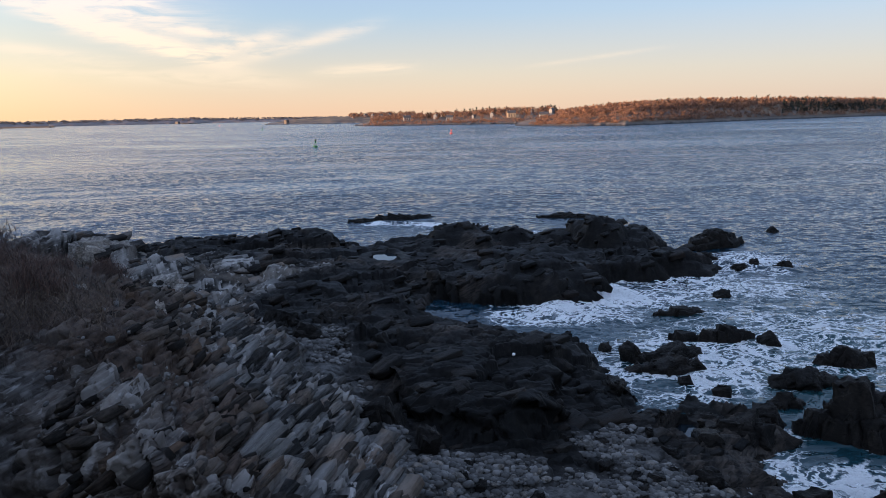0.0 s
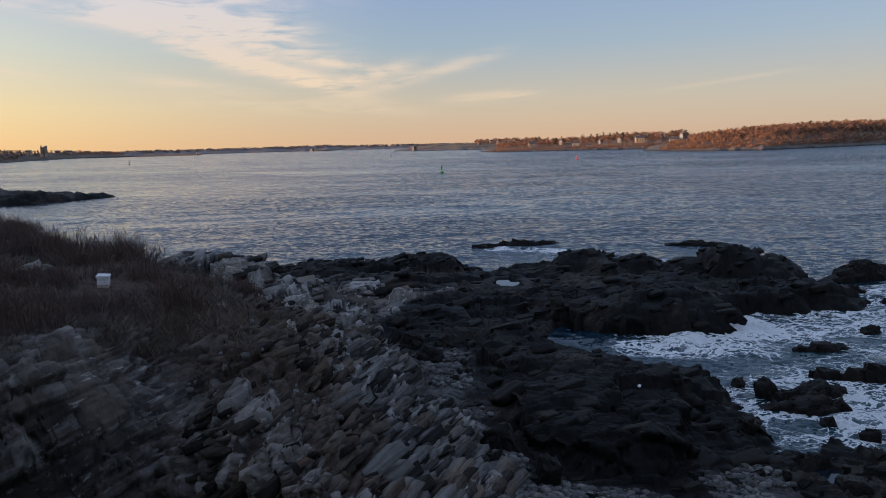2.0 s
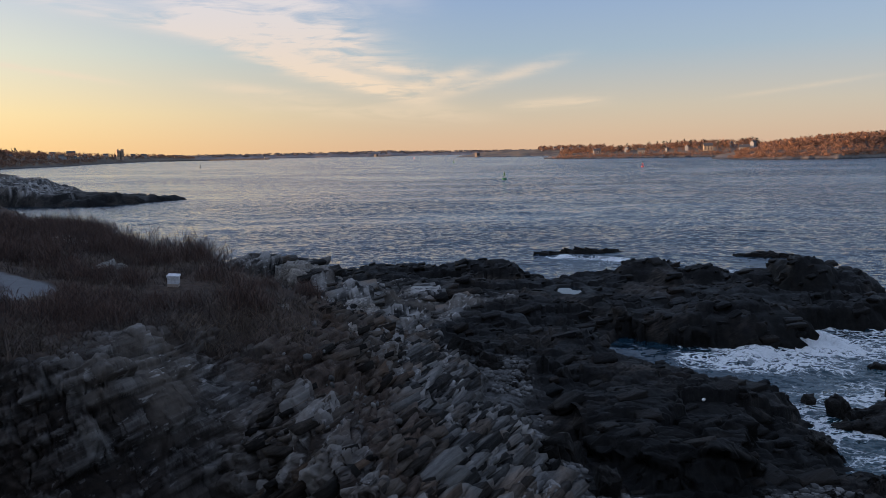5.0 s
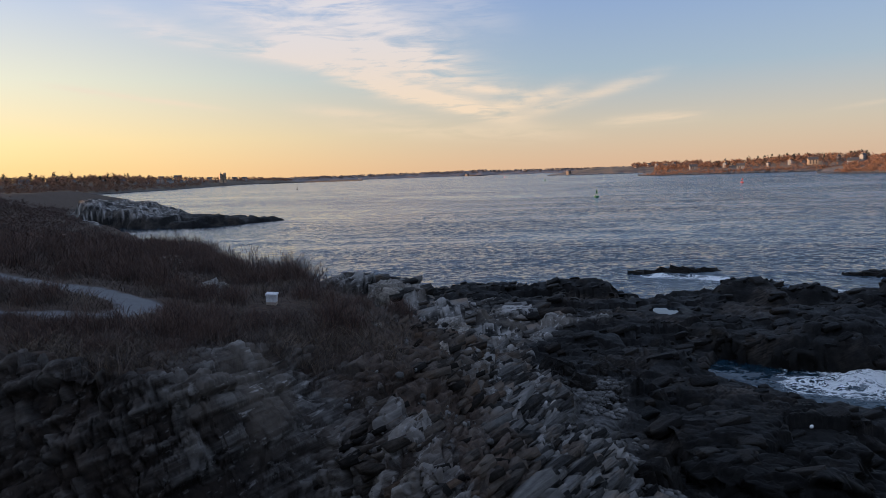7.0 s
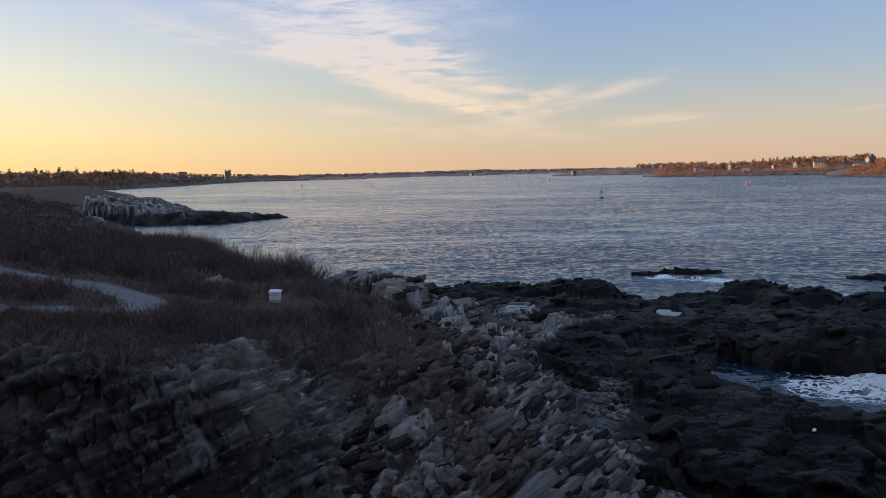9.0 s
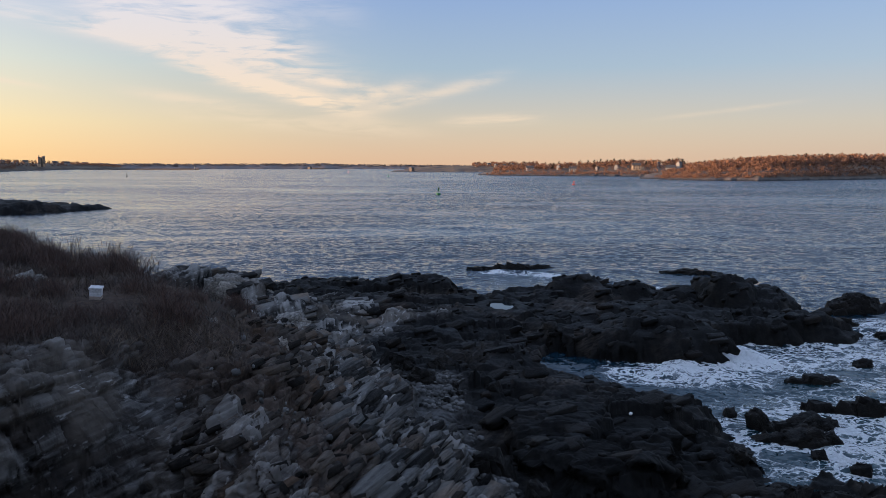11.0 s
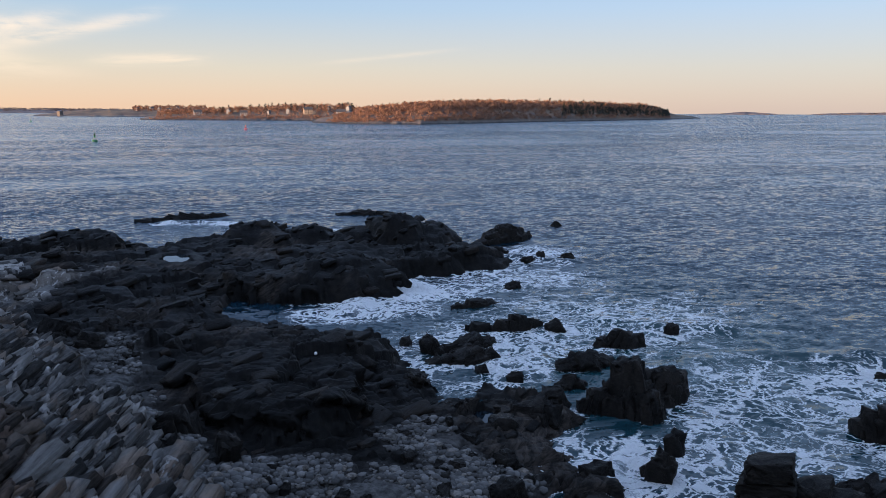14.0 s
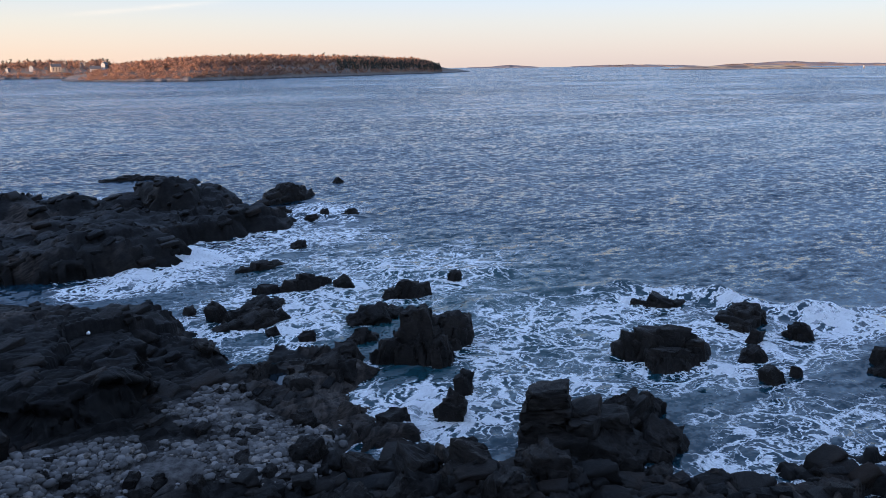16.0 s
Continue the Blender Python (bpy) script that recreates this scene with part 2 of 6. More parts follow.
    deep = t.mix(shoal, (0.005, 0.016, 0.028, 1), (0.011, 0.038, 0.043, 1))
    col = t.mix(foam, deep, (0.95, 0.96, 0.97, 1))
    finish(t, Base_Color=col, Roughness=t.ramp(foam, 0.0, 0.6, 0.11, 0.7), IOR=1.33, Normal=n4)
    return m


M_GROUND = ground_material()
M_SEA = sea_material()
M_DARK = rock_material("wet_black_rock", (0.002, 0.002, 0.002), (0.018, 0.016, 0.014), 0.62)
M_PALE = rock_material("dry_grey_schist", (0.06, 0.057, 0.053), (0.34, 0.32, 0.295), 0.86)


# ---- shape helpers ----
def lattice(ix, iy, seed):
    """A fixed random number in 0..1 for each whole-numbered cell."""
    n = (ix.astype(np.int64) * 73856093) ^ (iy.astype(np.int64) * 19349663) ^ (seed * 83492791)
    n = (n ^ (n >> 13)) * 1274126177 & 0x7FFFFFFF
    n = (n ^ (n >> 15)) * 668265263 & 0x7FFFFFFF
    return (n % 65536) / 65536.0


def vnoise(x, y, seed=0):
    ix, iy = np.floor(x), np.floor(y)
    fx, fy = x - ix, y - iy
    fx, fy = fx * fx * (3 - 2 * fx), fy * fy * (3 - 2 * fy)
    a, b = lattice(ix, iy, seed), lattice(ix + 1, iy, seed)
    c, d = lattice(ix, iy + 1, seed), lattice(ix + 1, iy + 1, seed)
    return (a + (b - a) * fx) * (1 - fy) + (c + (d - c) * fx) * fy - 0.5


def fbm(x, y, seed=0, octaves=4):
    out, amp = 0.0, 1.0
    for k in range(octaves):
        out = out + amp * vnoise(x * 2.03 ** k, y * 2.03 ** k, seed + 17 * k)
        amp *= 0.5
    return out


def blocks(u, v, seed):
    """Broken beds: each cell is a tilted facet of its own height, with a crack round it. Height about -0.5..0.5 and crack 0..1."""
    iu, iv = np.floor(u), np.floor(v)
    f1, f2, val = np.full(u.shape, 9.0), np.full(u.shape, 9.0), np.zeros(u.shape)
    for du in (-1, 0, 1):
        for dv in (-1, 0, 1):
            cu, cv = iu + du, iv + dv
            px, py = cu + 0.1 + 0.8 * lattice(cu, cv, seed), cv + 0.1 + 0.8 * lattice(cu, cv, seed + 1)
            d = np.maximum(np.abs(u - px), np.abs(v - py)) + 0.35 * np.hypot(u - px, v - py)
            h = lattice(cu, cv, seed + 2) - 0.5 + (u - px) * (lattice(cu, cv, seed + 3) - 0.2) * 0.9 + (v - py) * (lattice(cu, cv, seed + 4) - 0.5) * 0.7
            near = d < f1
            f2 = np.where(near, f1, np.minimum(f2, d))
            val, f1 = np.where(near, h, val), np.where(near, d, f1)
    return val, np.clip(1 - (f2 - f1) / 0.09, 0, 1)


def step01(t):
    t = np.clip(t, 0, 1)
    return t * t * (3 - 2 * t)


def depth_inside(x, y, poly):
    """Distance to a closed outline, positive inside."""
    best, odd = np.full(x.shape, 1e9), np.zeros(x.shape, bool)
    for (ax, ay), (bx, by) in zip(poly, poly[1:] + poly[:1]):
        ex, ey = bx - ax, by - ay
        s = np.clip(((x - ax) * ex + (y - ay) * ey) / (ex * ex + ey * ey), 0, 1)
        best = np.minimum(best, (x - ax - s * ex) ** 2 + (y - ay - s * ey) ** 2)
        cross = (ay > y) != (by > y)
        odd ^= cross & (x < ex * (y - ay) / (by - ay if by != ay else 1e-9) + ax)
    return np.where(odd, 1, -1) * np.sqrt(best)


def to_line(x, y, ax, ay, bx, by):
    ex, ey = bx - ax, by - ay
    s = np.clip(((x - ax) * ex + (y - ay) * ey) / (ex * ex + ey * ey), 0, 1)
    return np.hypot(x - ax - s * ex, y - ay - s * ey), s


# ---- the shore, outline by outline ----
PLATFORM = [(-14, 60), (-6, 60), (-1.5, 57), (-1, 53), (0.5, 50.5), (3.5, 50), (6.2, 48.3), (8.6, 45), (9.6, 42), (10.5, 38), (13, 36), (15.5, 33.5), (15.5, 31),
            (14.5, 29.8), (13.4, 28.6), (13.8, 26.3), (14.6, 24), (15, 21.5), (18, 20), (20.5, 18.8), (23, 17), (27, 15.2), (34, 12), (40, -10), (0, -10), (-14, 20)]
LEDGES = [(-24, 84), (-6, 80), (0, 70), (0.5, 58), (-1, 52), (-0.8, 46), (-4, 42), (-8, 40), (-12, 42), (-15, 50), (-26, 58), (-34, 72)]
OUTER_RIDGE = [(-36, 75), (-20, 75), (-9.8, 75), (-9.3, 79), (-12, 82), (-24, 83), (-38, 82)]
OUTER_MASS = [(-7, 80), (-2, 84), (4, 86), (12, 84), (19, 82), (21.5, 79), (22.5, 74), (24.8, 68), (23, 65.5), (17, 63), (13, 62.5), (10.5, 60),
              (9, 57.5), (4.7, 55.6), (0.6, 57), (-4, 62), (-8, 70)]
LONG_SLAB = [(-5.5, 35.5), (-3, 39), (0, 42.5), (4, 43), (8, 43.5), (9.8, 42.5), (8.5, 39), (7, 35), (5.8, 31.5), (4.5, 29.6), (2, 28.4), (0, 28.6), (-1.5, 30.5), (-3.5, 33)]
PALE_SLAB = [(-27, 60), (-27, 50), (-18, 44), (-12, 46.5), (-11.5, 52), (-12, 58), (-17, 61)]
LAND = [(-10, 42), (-6.5, 36), (-4.4, 31.5), (-3.4, 28.6), (-2.0, 26), (-0.6, 23), (1.5, 18), (5, 14), (10, 10), (15, 5), (20, -4), (24, -20), (60, -300),
        (-900, -300), (-900, 700), (-500, 560), (-330, 330), (-245, 240), (-180, 186), (-116, 132), (-85, 105), (-62, 84), (-48, 73), (-40, 67), (-33, 61), (-27, 56.5), (-20, 51), (-14, 46)]
COVE = [(-34, 9), (-26, 13.0), (-20, 14.2), (-15, 15.2), (-12.2, 18.0), (-12.3, 20.5), (-10.6, 19.5), (-9.3, 16.6), (-6.5, 13.6), (-3, 12.5), (0, 12), (-2, 7), (-8, 3), (-16, 2), (-30, 4)]
HEADLAND = [(-172, 200), (-157, 199), (-150, 215), (-145, 238), (-156, 241), (-175, 236), (-205, 245), (-262, 292), (-300, 290), (-210, 205)]


def coast(x, y):
    """Height of the bedrock and how far inland each point lies."""
    wob = 1.9 * fbm(x * 0.24, y * 0.24, 5, 4) + 0.5 * fbm(x * 0.9, y * 0.9, 8, 2)
    h = np.full(x.shape, -2.2)

    def plate(poly, top, edge, base=-2.2):
        nonlocal h
        d = depth_inside(x, y, poly) + wob
        h = np.maximum(h, base + (top - base) * step01(d / edge + 0.15) ** 0.7)

    plate(PLATFORM, np.maximum(1.0 - 0.09 * (x - 5.5) + 0.045 * (y - 28) - 0.2 * np.clip(y - 42, 0, 20) * step01((x + 3) / 3), 0.45) + 0.25 * fbm(x * 0.5, y * 0.5, 31, 3), 3.0)
    plate(LEDGES, 1.2 + 1.5 * fbm(x * 0.16, y * 0.24, 12, 3) - 0.02 * (x + 10), 3.0)
    plate(OUTER_RIDGE, 2.9 + 0.05 * (x + 10), 2.6)
    plate(OUTER_MASS, 1.5 + 0.8 * fbm(x * 0.2, y * 0.2, 21, 3), 2.6)
    for cx, cy, rx, ry, top in ((1.9, 79.5, 4.2, 5, 3.2), (6.8, 80.5, 2.4, 3, 2.6), (15.2, 76.5, 3.2, 6, 3.9), (18.6, 75.5, 3.6, 6, 2.5), (11.4, 77.5, 3.0, 4, 2.5), (7.0, 61.0, 6.5, 5.5, 2.6), (19.5, 68, 5.5, 3.0, 1.6), (-3.5, 76, 5, 4, 1.5)):
        k = 1 - ((x - cx) / rx) ** 2 - ((y - cy) / ry) ** 2
        k = k + 0.30 * wob
        h = np.maximum(h, top * np.where(k > 0, 1.12 * (1 - np.exp(-2.0 * np.clip(k, 0, 2))), k))
    # the inlet behind the long slab, and the shallows in front of it
    w, s = to_line(x, y, 2.6, 53.4, 10.0, 52.0)
    h = h - 3.6 * np.exp(-(w / (2.5 + 0.6 * s)) ** 4)
    k = np.hypot((x - 11.4) / 3.0, (y - 34.6) / 3.4) + 0.5 * wob / 1.9
    h = np.where(k < 1.0, np.minimum(h, -0.35 + 0.9 * np.clip(k, 0, 1) ** 3 + 0.5 * fbm(x * 0.7, y * 1.1, 33, 3)), h)
    plate(LONG_SLAB, 2.6 - 0.14 * np.clip(y - 36, 0, 9) - 0.13 * np.clip(x - 3.5, 0, 9) + 0.3 * fbm(x * 0.3, y * 0.5, 44, 3), 2.2)
    plate(PALE_SLAB, 4.0 + 0.10 * (y - 55), 3.0)
    d = depth_inside(x, y, LAND) + 0.8 * wob
    flat = 8.0 + 0.11 * np.clip(d - 14, 0, 30) + 0.5 * fbm(x * 0.06, y * 0.06, 61, 3)
    flat = flat - 3.6 * step01((np.hypot(x, y) - 66) / 45) * np.clip(1 - (d - 8) / 30, 0, 1)
    flat = flat - 3.6 * step01((np.hypot(x, y) - 95) / 75) * np.clip((x + 230) / 60, 0, 1)
    rise = step01(d / 11.5 * 0.85 + 0.05)
    toe = 1.7 * step01(d / 1.5 + 0.1)
    face = 1.2 + toe + (flat - 2.9) * (0.35 * rise + 0.65 * np.clip(d / 10.5, 0, 1))
    # the notch that cuts the cliff and the hollow under the lookout
    g, s = to_line(x, y, -15.0, 27.5, -10.5, 18.0)
    face = face - (0.8 + 2.4 * s) * np.exp(-(g / (1.2 + 1.2 * s)) ** 2)
    q = np.maximum(-depth_inside(x, y, COVE) - 0.6 * wob, -1)
    face = np.minimum(face, 3.0 + 1.7 * np.clip(q, 0, 9) + 0.3 * q)
    # the lookout itself
    k = np.hypot(x + 2, y + 2.5)
    face = np.maximum(face, 12.4 - 1.15 * np.clip(k - 5.0, 0, 30))
    # unseen hills added inland to keep the evening sun off the shore
    face = face + 40.0 * np.exp(-((x + 200) / 60) ** 2 - ((y + 25) / 85) ** 2) + 36.0 * np.exp(-((x + 420) / 90) ** 2 - ((y - 60) / 90) ** 2) + 38.0 * np.exp(-((x + 265) / 55) ** 2 - ((y - 105) / 52) ** 2) + 14 * step01((-y - 10) / 80) * step01((-x + 20) / 60)
    h = np.where(d > -0.5, np.maximum(h, face), h)
    # pale rock shoulders at the edge of the turf
    for cx, cy, rx, ry, top in ((-31.5, 50.5, 4.0, 3.5, 7.4), (-27.6, 52.3, 3.6, 3.0, 6.6), (-24.8, 54.2, 3.0, 3.0, 5.9), (-22.2, 53.6, 2.6, 2.6, 5.6), (-19.0, 51.0, 3.0, 2.4, 4.9)):
        k = 1 - ((x - cx) / rx) ** 2 - ((y - cy) / ry) ** 2 + 0.3 * wob
        h = np.where(k > 0, np.maximum(h, 3.0 + (top - 3.0) * 1.12 * (1 - np.exp(-2.2 * np.clip(k, 0, 2)))), h)
    plate(HEADLAND, np.maximum(8.4 + 2.4 * fbm(x * 0.06, y * 0.06, 71, 4) - 0.17 * np.clip(x + 206, 0, 60) - 0.015 * np.clip(y - 205, 0, 60), 3.2 - 0.05 * np.clip(y - 215, 0, 40)), 6.0)
    w, s = to_line(x, y, -150, 225, -290, 290)
    far = (w < 45) & (h > -1.5) & (np.hypot(x, y) > 200)
    if far.any():
        fx, fy = x[far], y[far]
        h[far] += 1.5 * blocks(fx / 17 + 0.02 * fy, fy / 10, 720)[0] + 0.5 * blocks(fx / 6, fy / 5, 730)[0] - 0.3
    return h, d


def relief(x, y, h, d):
    """Bedding steps, joints and loose blocks on bare rock."""
    ragged = 2.5 * fbm(x * 0.15, y * 0.15, 90, 3) + 1.2 * fbm(x * 0.8, y * 0.8, 91, 3)
    bare = np.clip(1 - (d - 7.6 + 4.6 * step01((np.hypot(x, y) - 58) / 15) - ragged) / 1.2, 0, 1)
    bare = bare * np.where((np.hypot(x, y) > 62) & (np.hypot(x, y) < 240) & (d > 0.8), 0.0, 1.0)
    bare = np.maximum(bare, np.clip((depth_inside(x, y, COVE) + 4.2 + ragged) / 1.2, 0, 1))
    cliff = step01((d + 1.5) / 3.0)
    out, tone = np.zeros(x.shape), np.full(x.shape, 0.5)

    def treads(lie, rise, sharp, keep):
        """What must be added to turn an even slope into flat treads and short risers."""
        f = lie / rise - np.floor(lie / rise)
        return rise * keep * (step01(f * sharp - sharp + 1) - f)

    for turn, mask, amp, kx, ky, rise, heave, cut in ((80.0, cliff, 0.5, 0.30, 0.05, 0.40, 0.45, 0.1), (22.0, 1 - cliff, 0.9, 0.10, -0.16, 0.62, 0.8, 0.6)):
        on = (mask * bare > 0.01) & (h > -1.95)
        px, py = x[on], y[on]
        wx, wy = px + 0.4 * fbm(px * 0.35, py * 0.35, 101, 3), py + 0.4 * fbm(px * 0.35, py * 0.35, 102, 3)
        c, s = math.cos(radians(turn)), math.sin(radians(turn))
        u, v = wx * c + wy * s, -wx * s + wy * c
        g, kg = blocks(u / 7.0, v / 2.6, 240)
        a, ka = blocks(u / 2.6, v / 1.0, 200)
        b, kb = blocks(u / 1.0, v / 0.42, 210)
        e, ke = blocks(u / 0.5, v / 0.2, 220)
        rough_ = amp * (heave * g + 0.10 * b + 0.04 * e + 0.3 * fbm(px * 0.3, py * 0.3, 230, 2))
        tilt_ = kx * px + ky * py
        add = rough_ + cut * treads(h[on] + rough_ + tilt_ + 0.45 * a + 0.12 * lattice(np.floor(u / 1.9), np.floor(v / 3.0), 251), rise, 6.0, 1.0)
        add = add + cut * treads(h[on] + add + tilt_ + 0.2 * b, rise * 0.34, 5.0, 0.9)
        add = add - cut * (0.22 * kg + 0.16 * ka + 0.12 * kb + 0.05 * ke)
        out[on] += mask[on] * add
        tone[on] = np.where(mask[on] > 0.5, np.clip(0.5 + 0.6 * a + 0.5 * b + 0.25 * e, 0, 1), tone[on])
    soft = 1 - 0.75 * np.clip(grit_at(x, y, h), 0, 1)
    return out * bare * soft, bare, tone


def joint_cells(a, w, n, cell, seed):
    """Blocks of one size in bedded rock: height of each block's face, and the gap to its nearest joint in metres."""
    n = n / cell[2] + 0.30 * np.sin(2.1 * n / cell[2] + seed)
    k = np.floor(n)
    a = a / cell[0] + 9.0 * lattice(k, k * 0, seed)
    i = np.floor(a)
    w = w / cell[1] + 9.0 * lattice(k, i, seed + 1)
    j = np.floor(w)
    fa, fw, fn = a - i, w - j, n - k
    r1, r2, r3 = lattice(i + 191 * j, k, seed + 2), lattice(i + 191 * j, k, seed + 3), lattice(i + 191 * j, k, seed + 4)
    face = r1 - 0.5 + (fa - 0.5) * (r2 - 0.5) * 0.6 + (fw - 0.5) * (r3 - 0.5) * 0.8
    gap = np.minimum(np.minimum(np.minimum(fa, 1 - fa) * cell[0], np.minimum(fw, 1 - fw) * cell[1]), np.minimum(fn, 1 - fn) * cell[2])
    return face, gap, lattice(k, k * 0, seed + 5) - 0.5


def cliff_joints(x, y, z):
    """How far the jointed beds of the cliff stand out, and their tone."""
    p = np.stack([x, y, z], -1)
    wa = 0.5 * fbm(x * 0.25 + z * 0.1, y * 0.25, 601, 2) + 0.12 * fbm(x * 1.1, y * 1.1 + z, 602, 2)
    wb = 0.5 * fbm(x * 0.25, y * 0.25 + z * 0.2, 603, 2) + 0.12 * fbm(x * 1.1 + z, y * 1.1, 604, 2)
    a, w, n = p @ np.array(BED_ALONG) + wa, p @ np.array(BED_ACROSS) + wb, p @ np.array(BED_OUT) + 0.5 * wa + 0.3 * wb
    v1, g1, b1 = joint_cells(a, w, n, (3.4, 1.9, 0.95), 610)
    v2, g2, b2 = joint_cells(a, w, n, (1.25, 0.75, 0.36), 620)
    v3, g3, b3 = joint_cells(a, w, n, (0.55, 0.33, 0.14), 630)
    broken = np.clip(0.75 + 1.3 * fbm(x * 0.22, y * 0.22 + 0.3 * z, 640, 3), 0.25, 1.4)
    broken = broken * (1 - 0.3 * np.exp(-(np.hypot(x + 15.5, y - 21.5) / 3.2) ** 2))
    out = 0.62 * v1 + 0.40 * b1 + broken * (0.40 * v2 + 0.28 * b2 + 0.08 * v3 + 0.05 * b3)
    out = out - 0.55 * np.clip(1 - g1 / 0.14, 0, 1) * (v1 + 0.5) - broken * (0.24 * np.clip(1 - g2 / 0.06, 0, 1) + 0.07 * np.clip(1 - g3 / 0.05, 0, 1))
    return out, np.clip(0.5 + 0.35 * v1 + 0.45 * v2 + 0.35 * v3, 0, 1)


def grit_at(x, y, h):
    """Where cobbles and sand have gathered."""
    a, _ = to_line(x, y, -7.0, 39.5, -4.6, 33.0)
    b, _ = to_line(x, y, -4.6, 33.0, -1.6, 27.0)
    c, _ = to_line(x, y, -0.6, 26.0, 8.5, 25.2)
    e, _ = to_line(x, y, 6.6, 29.0, 9.0, 25.0)
    w = np.minimum(np.minimum(a / 1.7, b / 1.2), np.minimum(c / 2.0, e / 1.8)) + 0.7 * fbm(x * 0.5, y * 0.5, 300, 3)
    return np.clip(1.6 - 1.3 * w, 0, 1) * np.clip(0.6 - 1.5 * depth_inside(x, y, LONG_SLAB), 0, 1)


PATH_LINE = [(-70, 44), (-46, 35), (-36, 31.5), (-29, 29.8), (-24.6, 27.8), (-24.2, 25.0), (-27, 22.0), (-33, 18.5)]


def path_at(x, y):
    w = np.full(x.shape, 99.0)
    for (ax, ay), (bx, by) in zip(PATH_LINE, PATH_LINE[1:]):
        w = np.minimum(w, to_line(x, y, ax, ay, bx, by)[0])
    return np.clip((1.12 + 0.5 * fbm(x * 0.8, y * 0.8, 310, 3) - w) / 0.35, 0, 1)


def polar_sheet(name, azimuths, radii):
    """A fan of ground or water round the lookout: fine where it is near."""
    a, r = np.meshgrid(np.radians(azimuths), radii)
    x, y = -np.sin(a) * r, np.cos(a) * r
    rows, cols = x.shape
    idx = np.arange(rows * cols).reshape(rows, cols)
    quads = np.stack([idx[:-1, :-1], idx[:-1, 1:], idx[1:, 1:], idx[1:, :-1]], -1).reshape(-1, 4)
    return x, y, quads


def mesh_object(name, co, faces, mat, parent=None, attrs=None, smooth=False):
    me = bpy.data.meshes.new(name)
    co = np.ascontiguousarray(co, np.float32)
    faces = np.ascontiguousarray(faces, np.int32)
    n, k = faces.shape
    me.vertices.add(len(co))
    me.vertices.foreach_set("co", co.ravel())
    me.loops.add(n * k)
    me.loops.foreach_set("vertex_index", faces.ravel())
    me.polygons.add(n)
    me.polygons.foreach_set("loop_start", np.arange(0, n * k, k, dtype=np.int32))
    me.polygons.foreach_set("loop_total", np.full(n, k, np.int32))
    if smooth:
        me.polygons.foreach_set("use_smooth", np.ones(n, bool))
    for key, values in (attrs or {}).items():
        at = me.attributes.new(key, "FLOAT", "POINT")
        at.data.foreach_set("value", np.ascontiguousarray(values.ravel(), np.float32))
    me.update()
    me.validate()
    me.materials.append(mat)
    ob = new(name, me)
    ob.parent = parent
    return ob


def gr_(x, y):
    return np.hypot(x, y)


fine_az = np.concatenate([np.arange(-67, 3, 0.17), np.arange(3, 50, 0.09), np.arange(50, 57, 0.17)])
ring_az = np.concatenate([fine_az, np.arange(57, 293.1, 4.0)])
rad = [0.002, 0.7, 1.4, 2.0]
while rad[-1] < 700:
    rad.append(rad[-1] * (1.03 if rad[-1] < 15 else 1.0019 if rad[-1] < 36 else 1.0038 if rad[-1] < 45 else 1.0050 if rad[-1] < 112 else 1.025 if rad[-1] < 190 else 1.006 if rad[-1] < 315 else 1.03))
gx, gy, gq = polar_sheet("ground", ring_az, np.array(rad))
gh, gd = coast(gx, gy)
near = np.hypot(gx, gy) < 130
rough_add, bare, tone = relief(gx, gy, gh, gd)
POOLS = ((-5.2, 69.0, 1.5, 1.3, 2.1), (10.6, 31.2, 0.35, 1.2, 0.9))
grit = grit_at(gx, gy, gh) * (gh > 0.1) * (gd < 3)
path = path_at(gx, gy) * (gd > 8)
gz = gh + np.where(gh > -1.9, rough_add * np.where(near, 1, 0.8), 0) * (1 - path)
for wx_, wy_, wz_, rx_, ry_ in POOLS:
    k = np.hypot((gx - wx_) / rx_, (gy - wy_) / ry_) + 0.9 * fbm(gx * 0.7, gy * 0.7, 405, 3)
    gz = np.where(k < 1.0, np.minimum(gz, wz_ - 0.12), np.where(k < 2.2, np.maximum(gz, wz_ + 0.12 - 0.5 * np.clip(k - 1.6, 0, 1)), gz))
gz += (1 - bare) * 0.18 * fbm(gx * 0.7, gy * 0.7, 410, 3) * (1 - path)
tide = (4.4 + 1.0 * fbm(gx * 0.25, gy * 0.25, 420, 3) - 2.6 * step01((gd + 1.5) / 2.5) - 2.9 * np.exp(-((gx + 17) / 7) ** 2 - ((gy - 53) / 6.5) ** 2)
        - 2.6 * np.exp(-((gx + 222) / 36) ** 2 - ((gy - 236) / 36) ** 2))
tide = tide + 3.0 * ((gr_(gx, gy) > 64) & (gr_(gx, gy) < 190) & (gd > -3))
wet = np.clip((tide - gz) / 0.5, 0, 1)
# the cove wall takes the same dark rock colour at any height
wet = np.maximum(wet, np.clip((depth_inside(gx, gy, COVE) + 5.5) / 1.5, 0, 1) * np.clip((-10.2 - gx) / 1.5, 0, 1) * (0.75 + 0.5 * fbm(gx * 0.4, gy * 0.4, 430, 3)))
loam = np.clip(3.0 * (fbm(gx * 0.28, gy * 0.28, 435, 4) + 0.02 + 0.16 * (gd - 4.6)), 0, 1) * np.clip(1 - 0.6 * (depth_inside(gx, gy, COVE) > -3.5), 0, 1) * np.clip((gd - 3.5) / 2, 0, 1) * (gy > 12) * (gr_(gx, gy) < 60)
